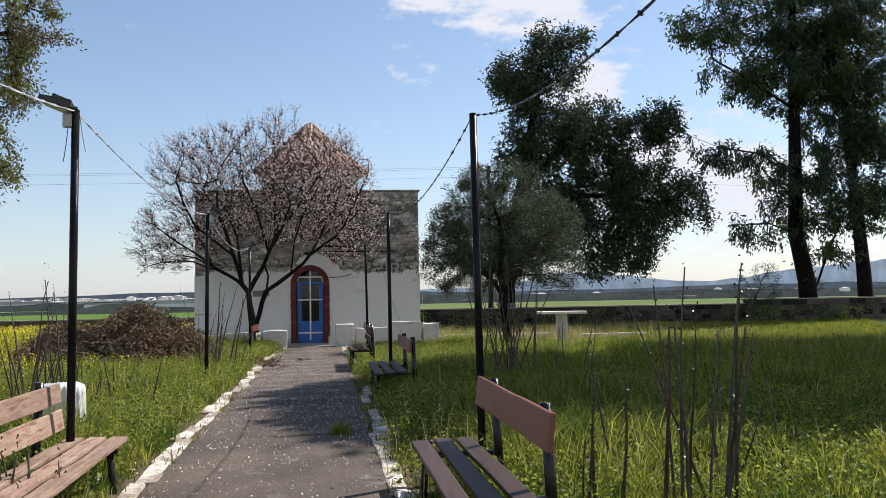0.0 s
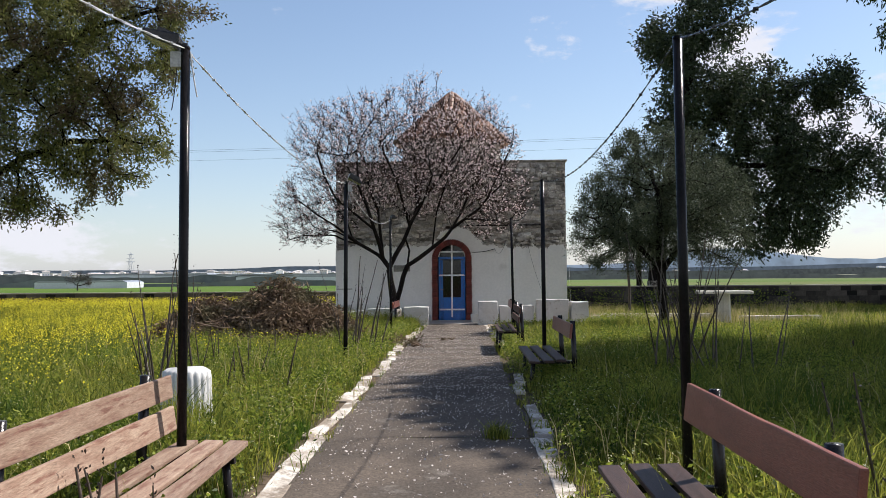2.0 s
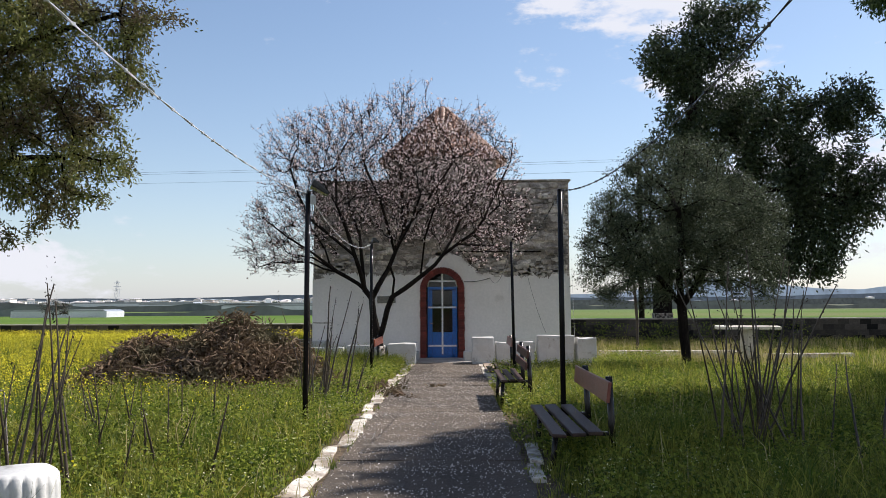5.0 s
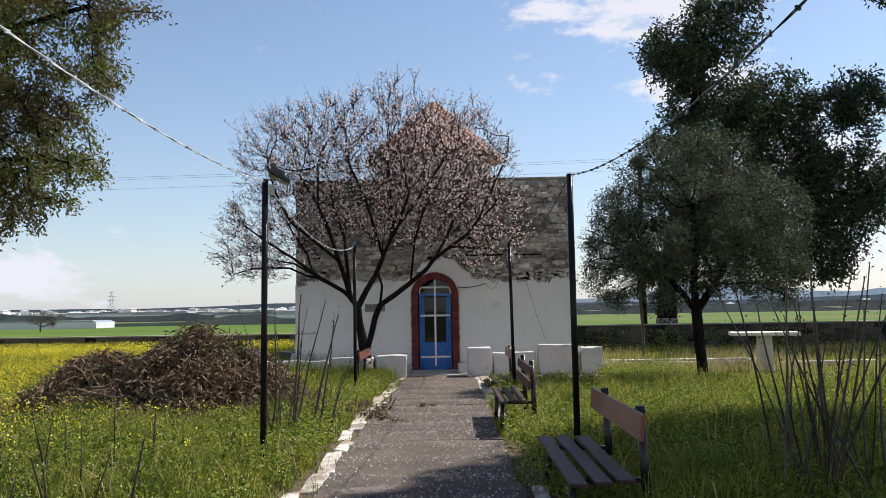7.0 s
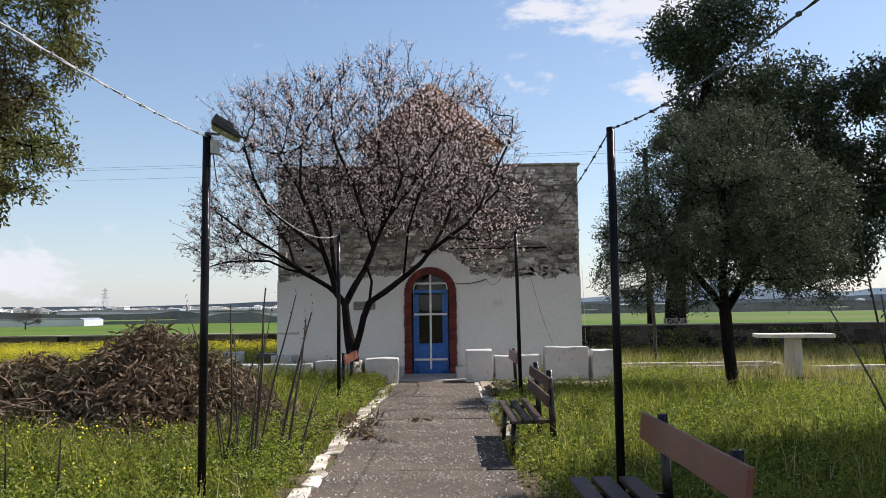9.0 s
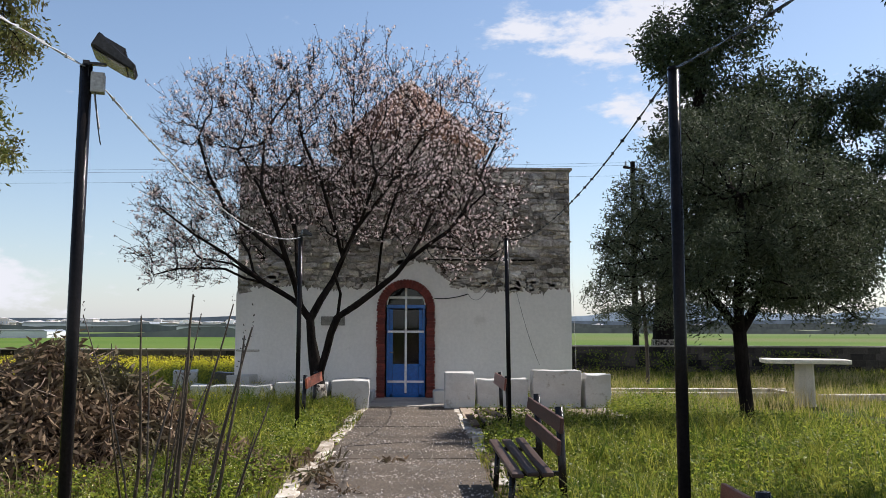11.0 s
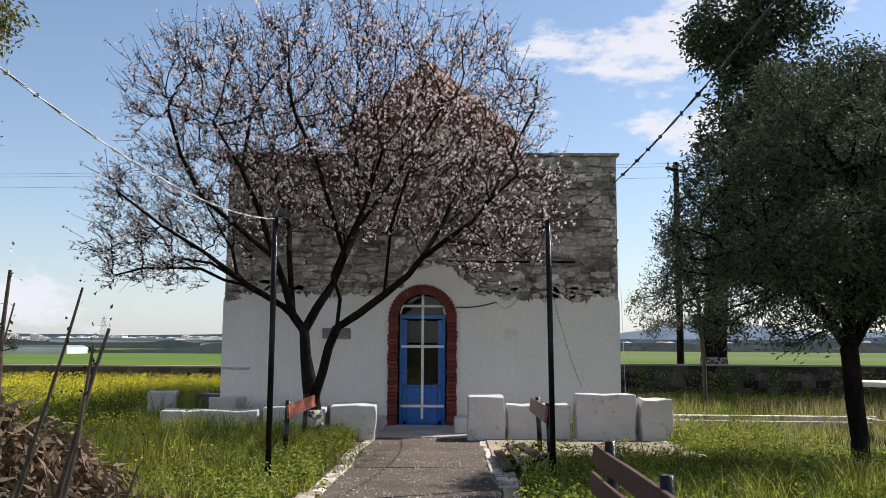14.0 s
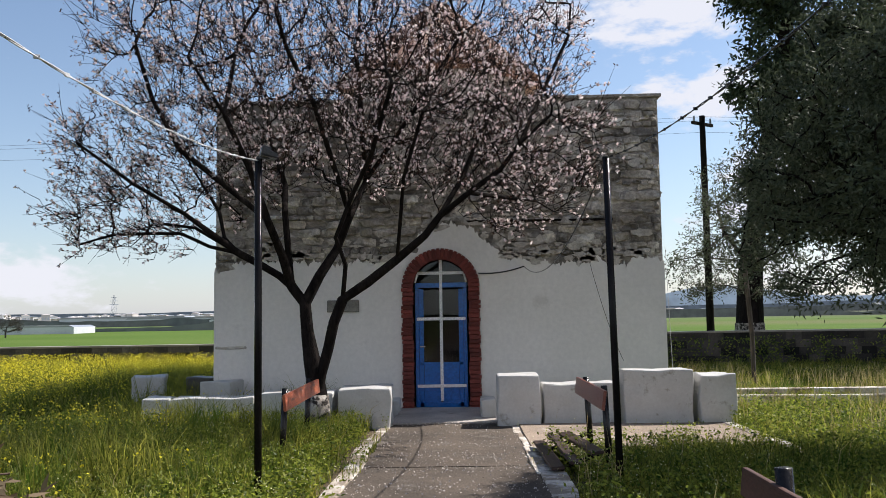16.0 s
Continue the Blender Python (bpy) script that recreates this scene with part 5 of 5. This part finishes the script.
stems((-2.75, 9.6), 17, 0.2, 1.6, 1, 0.2)
stems((-2.2, 10.8), 8, 0.3, 0.75, 2)
stems((-1.62, 14.9), 9, 0.14, 1.75, 3, 0.15)
stems((-1.42, 15.3), 2, 0.06, 1.95, 4, 0.05, 0.12, 1.75)
stems((-1.18, 15.17), 2, 0.04, 1.62, 14, 0.03, 0.22, 1.7)
stems((-0.98, 15.25), 2, 0.05, 1.05, 15, 0.05, 0.25, 1.4)
stems((3.25, 11.6), 26, 0.24, 1.95, 5, 0.2)
stems((2.75, 3.9), 11, 0.13, 1.55, 6, 0.15)
stems((2.15, 4.1), 4, 0.2, 0.85, 7)
stems((3.3, 5.6), 7, 0.4, 0.9, 8)
stems((-1.0, 4.4), 6, 0.2, 0.62, 9)
stems((-2.9, 12.6), 9, 0.5, 0.85, 10)
stems((3.9, 10.9), 5, 0.5, 1.2, 12, 0.25)

# ---- utility pole and lines ----
upole = thing("utility_pole", (9.3, 43.6, 0), label="wooden utility pole carrying power lines behind the wall", category="utility pole")
part("pole", rod((0, 0, 0), (0, 0, 8.6), 0.14, 0.1, 10), M_BARK, upole)
part("crossarm", box((0, 0, 8.3), (1.1, 0.1, 0.1), turn=35), M_BARK, upole)
for s in (-0.45, 0.0, 0.45):
    part("insulator", rod((s * 0.82, s * 0.57, 8.35), (s * 0.82, s * 0.57, 8.55), 0.05, 0.03, 8), M_GREYBOX, upole)
for dz, dy in ((8.5, 0.3), (8.5, -0.3), (8.0, 0.0)):
    for x1, y1 in ((-90.0, 47.0), (95.0, 50.0)):
        c = cable_curve("power_line", (9.3, 43.6 + dy, dz), (x1, y1 + dy, dz + 0.6), 0.7, 0.0045, M_CABLE_B)
        tagged(c, "thin black power line crossing behind the chapel", "power line", "power lines")

# ---- far plain ----
fr = random.Random(31)


def ridge(name, y, x0, x1, base, hts, material, label, seed, rough=1.0, n=160):
    bm = bmesh.new()
    top, low = [], []
    for i in range(n + 1):
        f = i / n
        x = x0 + (x1 - x0) * f
        h = hts(f) * (1 + 0.25 * rough * noise.noise((f * 9, seed, 0)) + 0.12 * rough * noise.noise((f * 41, seed, 3)))
        top.append(bm.verts.new((x, y + 0.25 * h, max(h, 0.2))))
        low.append(bm.verts.new((x, y, base)))
    for i in range(n):
        bm.faces.new((low[i], low[i + 1], top[i + 1], top[i]))
    ob = part(name, bm, material, smooth=True)
    return tagged(ob, label, "backdrop", kind="structure")


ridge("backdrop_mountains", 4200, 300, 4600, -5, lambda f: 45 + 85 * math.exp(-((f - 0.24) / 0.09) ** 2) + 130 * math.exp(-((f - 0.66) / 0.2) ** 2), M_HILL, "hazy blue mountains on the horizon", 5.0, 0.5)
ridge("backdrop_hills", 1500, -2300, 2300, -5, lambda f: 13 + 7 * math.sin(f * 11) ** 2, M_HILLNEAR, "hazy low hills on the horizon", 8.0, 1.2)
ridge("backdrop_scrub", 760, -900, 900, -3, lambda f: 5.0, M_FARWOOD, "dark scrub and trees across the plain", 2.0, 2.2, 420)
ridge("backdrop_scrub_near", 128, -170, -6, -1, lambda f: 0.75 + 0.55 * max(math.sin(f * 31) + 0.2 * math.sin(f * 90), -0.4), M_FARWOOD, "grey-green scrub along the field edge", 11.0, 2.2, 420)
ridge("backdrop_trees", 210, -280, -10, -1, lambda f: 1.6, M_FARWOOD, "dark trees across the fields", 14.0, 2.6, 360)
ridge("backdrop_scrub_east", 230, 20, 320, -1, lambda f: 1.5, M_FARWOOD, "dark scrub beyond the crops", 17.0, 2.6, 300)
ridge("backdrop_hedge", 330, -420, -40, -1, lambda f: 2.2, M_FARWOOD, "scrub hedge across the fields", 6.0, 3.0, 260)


def house(w, d, h, roof):
    t = thing("house", label="pale village house with a low roof on the far plain", category="house", group="far village houses")
    part("wall", box((0, 0, h / 2), (w, d, h)), M_HOUSE, t)
    bm = bmesh.new()
    bmesh.ops.create_cone(bm, cap_ends=True, segments=4, radius1=0.78 * max(w, d), radius2=0.1, depth=roof, matrix=pose(0, 0, h + roof / 2, 0, 0, 45))
    part("roof", bm, M_HOUSEROOF, t)
    for s in (-0.3, 0.0, 0.3):
        part("window", box((w * s, -d / 2 - 0.03, h * 0.55), (w * 0.12, 0.08, h * 0.3)), M_PYLON, t)
    return t


models = [house(7, 6, 4.5, 1.4), house(9, 7, 6, 0.5), house(17, 8, 4, 0.6), house(6, 6, 7, 0.9)]
for i, m in enumerate(models):
    m.matrix_basis = pose(-260 - 40 * i, 700, 0, 0, 0, 10 * i)
for i in range(230):
    y = fr.uniform(640, 1150)
    x = y * math.tan(radians(fr.uniform(-31, -5)))
    copy_thing(fr.choice(models), pose(x, y, -0.2, 0, 0, fr.uniform(-40, 40)))
for i in range(14):
    y = fr.uniform(700, 1000)
    x = y * math.tan(radians(fr.uniform(8, 34)))
    copy_thing(fr.choice(models), pose(x, y, -0.2, 0, 0, fr.uniform(-40, 40)))
for x, y, w, d, h in ((-53, 118, 13, 6, 1.15), (-34, 190, 34, 8, 1.75), (-62, 250, 60, 10, 2.3), (-105, 280, 40, 10, 2.8)):
    t = thing("greenhouse", (x, y, -0.1), label="long low white greenhouse on the plain", category="greenhouse", group="greenhouses")
    part("wall", box((0, 0, h * 0.4), (w, d, h * 0.8)), M_GREENHOUSE, t)
    part("roof", slab([(-w / 2, h * 0.8), (w / 2, h * 0.8), (w / 2 - 0.6, h), (-w / 2 + 0.6, h)], -d / 2, d / 2), M_GREENHOUSE, t)
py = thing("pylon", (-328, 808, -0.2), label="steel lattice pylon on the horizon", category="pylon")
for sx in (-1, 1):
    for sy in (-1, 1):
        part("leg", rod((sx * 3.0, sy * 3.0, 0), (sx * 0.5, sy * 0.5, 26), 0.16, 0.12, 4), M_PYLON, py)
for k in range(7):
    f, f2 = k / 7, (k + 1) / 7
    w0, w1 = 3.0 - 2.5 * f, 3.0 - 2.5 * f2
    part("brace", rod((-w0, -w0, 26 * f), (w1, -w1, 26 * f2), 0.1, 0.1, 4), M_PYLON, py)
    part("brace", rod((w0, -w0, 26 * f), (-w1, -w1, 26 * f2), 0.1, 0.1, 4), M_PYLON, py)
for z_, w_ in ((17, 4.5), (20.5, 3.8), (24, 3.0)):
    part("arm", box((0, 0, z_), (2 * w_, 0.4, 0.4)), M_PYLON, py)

# ---- grass, weeds, flowers, petals ----
gr = np.random.default_rng(17)


def free(x, y):
    """Where grass may stand."""
    ok = ~((x > -0.66) & (x < 1.0) & (y < 25.5))
    ok &= ~((x > -0.7) & (x < 0.9) & (y > 25.2) & (y < 27.6))
    ok &= ~((x > CX0 - 0.02) & (x < CX1 + 0.02) & (y > CY0 - 0.02) & (y < CY1))
    ok &= ~((x > 1.15) & (x < 3.8) & (y > 23.2) & (y < 25.2) & (gr.random(len(x)) < 0.94))
    ok &= ~((np.abs(x - 8.1) < 0.2) & (np.abs(y - 25.7) < 0.2))
    near_edge = ((x > -0.9) & (x < -0.68)) | ((x > 1.02) & (x < 1.22))
    ok &= ~(near_edge & (gr.random(len(x)) < np.where((x < 0) | (y > 19.5), 0.62, 0.2) + 0.45 * patchy(x * 0.3, y, 1.9, 4.0)))
    ok &= ~((((x + 3.75) / 2.2) ** 2 + ((y - 17.4) / 1.2) ** 2 < 1) & (gr.random(len(x)) < 0.85))
    for bx, by, sx, sy, *_ in blocks:
        ok &= ~((np.abs(x - bx) < sx / 2) & (np.abs(y - by) < sy / 2))
    return ok


def patchy(x, y, s, seed):
    return 0.5 + 0.5 * np.sin(x * s + 1.7 * np.sin(y * s * 0.7 + seed)) * np.cos(y * s * 1.1 + 1.3 * np.sin(x * s * 0.6 + 2 * seed))


def blades(name, x, y, height, width, bend, material, label, segs=2):
    n = len(x)
    z = level(x, y)
    ang, az = gr.random(n) * 2 * math.pi, gr.random(n) * 2 * math.pi
    sx, sy = np.cos(ang) * width / 2, np.sin(ang) * width / 2
    bx, by = np.cos(az) * bend * height, np.sin(az) * bend * height
    base = np.stack((x, y, z - 0.02), 1)
    side = np.stack((sx, sy, np.zeros(n)), 1)
    mid = base + np.stack((bx * 0.3, by * 0.3, height * 0.58), 1)
    tip = base + np.stack((bx, by, height * (1 - 0.35 * bend)), 1)
    if segs == 2:
        v = np.stack((base - side, base + side, mid + side * 0.8, mid - side * 0.8, tip), 1)
        k = np.arange(n)[:, None] * 5
        me = np_mesh(name, v, k + np.array([[0, 1, 2, 3]]), k + np.array([[3, 2, 4]]))
    else:
        v = np.stack((base - side, base + side, tip), 1)
        me = np_mesh(name, v, None, np.arange(3 * n).reshape(n, 3))
    return tagged(part(name, me, material), label, "grass", kind="stuff")


def scatter(n, x0, x1, y0, y1, keep=None):
    x, y = gr.uniform(x0, x1, n), gr.uniform(y0, y1, n)
    ok = free(x, y)
    if keep is not None:
        ok &= keep(x, y)
    return x[ok], y[ok]


def tall(x, y):
    edge_ = np.clip((np.minimum(np.abs(x + 0.75), np.abs(x - 1.1))) / 0.9, 0, 1)
    return (0.12 + 0.2 * edge_) * (0.6 + 0.7 * patchy(x, y, 1.1, 1.0)) * np.where(x < 0, 1 + 0.25 * np.clip((y - 17) / 4, 0, 1), 1 - 0.42 * np.clip((y - 19) / 3, 0, 1))


def tufts(n, per, spread, x0, x1, y0, y1, keep=None):
    """Places of blades that stand in tufts, with a height factor for each tuft."""
    cx, cy = scatter(n, x0, x1, y0, y1, keep)
    k = len(cx)
    f = np.repeat(gr.uniform(0.55, 1.5, k), per)
    x, y = np.repeat(cx, per) + gr.normal(0, spread, k * per), np.repeat(cy, per) + gr.normal(0, spread, k * per)
    ok = free(x, y)
    return x[ok], y[ok], f[ok]


def far_side(x, y):
    return ((x < -4.5) | (x > 4.7) | (y > 27.3)) & (np.abs(x) < 3 + 0.62 * (y + 1.5))


x, y = scatter(120000, -4.6, 4.8, 2.0, 27.4)
blades("grass_near", x, y, tall(x, y) * gr.uniform(0.35, 0.8, len(x)), gr.uniform(0.004, 0.008, len(x)), gr.uniform(0.1, 0.75, len(x)), M_GRASS, "short spring meadow grass beside the footpath")
x, y, f = tufts(6900, 29, 0.04, -4.6, 4.8, 2.0, 27.4)
blades("grass_tufts", x, y, tall(x, y) * f * gr.uniform(0.7, 1.35, len(x)), gr.uniform(0.005, 0.010, len(x)), gr.uniform(0.15, 0.9, len(x)), M_GRASS, "lush grass tufts beside the footpath")
x, y = scatter(130000, -17, 26, 3.0, 38.1, far_side)
blades("grass_meadow", x, y, tall(x, y) * gr.uniform(0.4, 0.9, len(x)), gr.uniform(0.010, 0.02, len(x)), gr.uniform(0.1, 0.7, len(x)), M_GRASS, "spring meadow grass", 1)
x, y, f = tufts(15000, 26, 0.07, -17, 26, 3.0, 38.1, far_side)
blades("meadow_tufts", x, y, tall(x, y) * f * gr.uniform(0.7, 1.4, len(x)), gr.uniform(0.010, 0.022, len(x)), gr.uniform(0.15, 0.8, len(x)), M_GRASS, "tall meadow grass tufts", 1)
x, y = scatter(70000, -6, 14, 4.0, 33.0, lambda x, y: gr.random(len(x)) < patchy(x, y, 0.8, 3.0) ** 2 * np.where((x > 4) & (y > 24), 1.0, 0.16))
blades("dry_grass", x, y, gr.uniform(0.3, 0.62, len(x)), gr.uniform(0.004, 0.010, len(x)), gr.uniform(0.1, 0.6, len(x)), M_STRAW, "dry straw-coloured grass stalks among the green")


def foliage(name, x, y, zlo, zhi, length, width, material, label, lift):
    n = len(x)
    c = np.stack((x, y, level(x, y) + gr.uniform(zlo, zhi, n)), 1)
    d = gr.normal(size=(n, 3)) * (1, 1, 0.35) + (0, 0, lift)
    return tagged(part(name, leaves_mesh(name, c, d, gr.uniform(0.6, 1.2, n) * length, width, gr), material), label, "plants", kind="stuff")


x, y, f = tufts(11000, 34, 0.075, -7, 6, 2.5, 27.0, lambda x, y: gr.random(len(x)) < (0.2 + 0.6 * patchy(x, y, 1.6, 5.0)) * np.where(x < 0, 1.3 + 0.8 * (y > 15), 0.95))
foliage("weeds", x, y, 0.03, 0.28, 0.045, 0.022, M_WEED, "low leafy weeds in the meadow", 0.25)
x, y, f = tufts(2600, 46, 0.10, 1.25, 10, 2.5, 21.0, lambda x, y: gr.random(len(x)) < patchy(x, y, 1.3, 8.0))
foliage("leafy_clumps", x, y, 0.03, 0.30, 0.042, 0.021, M_WEED, "small-leaved weed clumps in the meadow", 0.4)
x, y, f = tufts(1700, 46, 0.09, -6.5, -0.9, 3.5, 23.0, lambda x, y: gr.random(len(x)) < patchy(x, y, 1.5, 6.0))
foliage("leafy_clumps", x, y, 0.05, 0.36, 0.040, 0.019, M_WEED, "small-leaved weed clumps beside the footpath", 0.5)
n = 120
x, y = gr.uniform(3.9, 30, n), gr.uniform(36.6, 38.0, n)
ok = patchy(x, y, 0.55, 3.0) > 0.45
x, y = np.repeat(x[ok], 60), np.repeat(y[ok], 60)
x, y = x + gr.normal(0, 0.2, len(x)), np.minimum(y + gr.normal(0, 0.12, len(x)), 38.12)
foliage("wall_weeds", x, y, 0.1, 0.8, 0.10, 0.04, M_WEED, "tall green weeds growing along the boundary wall", 0.5)
x, y = scatter(38000, -22, -1.6, 6.0, 38.0, lambda x, y: gr.random(len(x)) < np.clip((-x - 2.2) / 5, 0.05, 1) * np.clip((y - 5) / 14, 0.05, 1) * (0.25 + patchy(x, y, 0.5, 2.0)))
n = len(x)
x, y = np.repeat(x, 5) + gr.normal(0, 0.03, 5 * n), np.repeat(y, 5) + gr.normal(0, 0.03, 5 * n)
foliage("yellow_flowers", x, y, 0.26, 0.44, 0.026, 0.024, M_FLOWER, "yellow mustard flowers in the field", 0.2)
x, y, f = tufts(2600, 16, 0.08, -22, -3.9, 30.0, 38.0, far_side)
blades("mustard_stalks", x, y, gr.uniform(0.35, 0.62, len(x)), gr.uniform(0.010, 0.02, len(x)), gr.uniform(0.1, 0.6, len(x)), M_GRASS, "tall mustard stalks before the boundary wall", 1)
foliage("mustard_heads", x[::2], y[::2], 0.38, 0.6, 0.035, 0.03, M_FLOWER, "yellow mustard heads before the boundary wall", 0.2)
x, y = scatter(3500, -5, 3.0, 4.0, 24.0)
x, y = np.repeat(x, 4) + gr.normal(0, 0.012, 4 * len(x)), np.repeat(y, 4) + gr.normal(0, 0.012, 4 * len(y))
foliage("small_flowers", x, y, 0.16, 0.3, 0.015, 0.012, M_DAISY, "small pale wild flowers in the grass", 0.0)
n = 9000
x = gr.uniform(-0.68, 1.0, n)
y = np.clip(gr.normal(15, 6.0, n), 3, 25.3)
y = np.where(gr.random(n) < 0.45, np.round(y / 0.9) * 0.9 + gr.normal(0, 0.12, n), y)
c = np.stack((x, y, level(x, y) + 0.046), 1)
d = np.stack((gr.normal(size=n), gr.normal(size=n), gr.uniform(-0.03, 0.12, n)), 1)
tagged(part("fallen_petals", leaves_mesh("fallen_petals", c, d, gr.uniform(0.3, 1.0, n) ** 2 * 0.024 + 0.005, gr.uniform(0.007, 0.02, n), gr), M_FALLEN), "fallen pale almond petals on the footpath", "petals", kind="stuff")
x, y = gr.normal(0.72, 0.05, 220), gr.normal(7.75, 0.05, 220)
blades("grass_tuft", x, y, gr.uniform(0.08, 0.24, 220), 0.008, gr.uniform(0.2, 0.8, 220), M_GRASS, "green grass tuft growing in a path joint")
x = gr.uniform(-0.2, 1.0, 500)
blades("joint_weeds", x, 7.76 + gr.normal(0, 0.02, 500), gr.uniform(0.02, 0.07, 500), 0.006, gr.uniform(0.2, 0.8, 500), M_GRASS, "short weeds in a path joint")

# ---- pieces: bricks, stones, roof tiles ----
brick_mesh = bpy.data.meshes.new("brick")
bm = box((0, 0, 0), (0.185, 0.13, 0.06), bevel=0.008)
bm.to_mesh(brick_mesh), bm.free()
brick_mesh.materials.append(M_BRICK)
arch = thing("brick_surround", label="dark red brick surround of the arched chapel doorway", category="door surround", kind="structure")
pr = random.Random(3)
mid_r = (RIN + ROUT) / 2
part("mortar_bed", slab([(-ROUT + 0.02, 0.0), (-RIN - 0.01, 0.0)] + [(-(RIN + 0.01) * math.cos(a), SPRING + (RIN + 0.01) * math.sin(a)) for a in np.linspace(0, math.pi, 17)]
                        + [(RIN + 0.01, 0.0), (ROUT - 0.02, 0.0)] + [((ROUT - 0.02) * math.cos(a), SPRING + (ROUT - 0.02) * math.sin(a)) for a in np.linspace(0, math.pi, 17)], CY0 - 0.055, CY0 + 0.1), M_BRICK, arch).location = (DOOR, 0, 0)
for sx in (-1, 1):
    for k in range(28):
        b = part("brick", brick_mesh, None, arch)
        b.matrix_basis = pose(DOOR + sx * mid_r + pr.uniform(-0.012, 0.012), CY0 - 0.02 + pr.uniform(-0.01, 0.01), 0.04 + k * 0.0705, 0, pr.uniform(-2, 2), pr.uniform(-3, 3))
for k in range(26):
    a = math.pi * (k + 0.5) / 26
    b = part("brick", brick_mesh, None, arch)
    b.matrix_basis = pose(DOOR + mid_r * math.cos(a), CY0 - 0.02 + pr.uniform(-0.01, 0.01), SPRING + mid_r * math.sin(a), 0, -math.degrees(a) + pr.uniform(-2, 2), 0)

stone_meshes = []
for k in range(7):
    bm = bmesh.new()
    bmesh.ops.create_cube(bm, size=1)
    bmesh.ops.bevel(bm, geom=list(bm.edges), offset=0.16, segments=1, affect="EDGES")
    for v in bm.verts:
        v.co += 0.3 * noise.noise_vector(v.co * 2.1 + Vector((k * 5.1, 0, 0)))
    me = bpy.data.meshes.new("stone")
    bm.to_mesh(me), bm.free()
    me.materials.append(M_STONE)
    stone_meshes.append(me)


def add_stone(bm, me, m):
    first = len(bm.verts)
    bm.from_mesh(me)
    bm.verts.ensure_lookup_table()
    for v in bm.verts[first:]:
        v.co = m @ v.co


def plaster_edge(x):
    return min((abs(px_ - x), z) for px_, z in edge)[1]


# coursed rubble: large stones one by one, the small packing between them as one joined part
packing, stones_laid = bmesh.new(), 0
z = 2.28
while z < CTOP - 0.1:
    h = min(pr.choice((0.07, 0.10, 0.13, 0.17)) * pr.uniform(0.85, 1.15), CTOP - 0.04 - z)
    x = CX0 + 0.02
    while x < CX1 - 0.05:
        w = min(h * pr.uniform(1.0, 2.9), CX1 - 0.02 - x)
        zz = z + 0.035 * noise.noise((x * 0.8, z, 2.0))
        if zz + h * 0.6 > plaster_edge(x + w / 2) and w > 0.05 and noise.noise((x * 1.1, z * 1.6, 5.0)) + pr.uniform(-0.35, 0.35) > -0.38:
            m = pose(x + w / 2, CY0 + 0.04 + pr.uniform(-0.03, 0.02), zz + h / 2 + pr.uniform(-0.015, 0.015), 0, pr.uniform(-7, 7), 0) @ Matrix.Diagonal((w * pr.uniform(0.8, 1.0), 0.12, h * pr.uniform(0.75, 1.0), 1))
            if w > 0.2 and x > -0.6 and stones_laid < 300:
                part("stone", pr.choice(stone_meshes), None, wall_front).matrix_basis = m
                stones_laid += 1
            else:
                add_stone(packing, pr.choice(stone_meshes), m)
        x += w
    z += h
tagged(part("rubble", packing, M_RUBBLE, wall_front, "small rubble stones packed in lime mortar"), kind="stuff")

for c_ in range(9):
    f = c_ / 9
    r0 = 2.06 + (0.12 - 2.06) * f
    count = max(int(2 * math.pi * r0 / 0.235), 5)
    for k in range(count):
        a = 2 * math.pi * (k + 0.5 * (c_ % 2)) / count
        if math.sin(a) > 0.55:
            continue
        t = part("roof_tile", tile_mesh, None, chapel)
        t.matrix_basis = pose(DX, DY, 0) @ pose(0, 0, 0, 0, 0, math.degrees(a) + 90 + pr.uniform(-2, 2)) @ pose(0, -r0 - 0.03, 6.2 + 1.78 * f, 42.5)
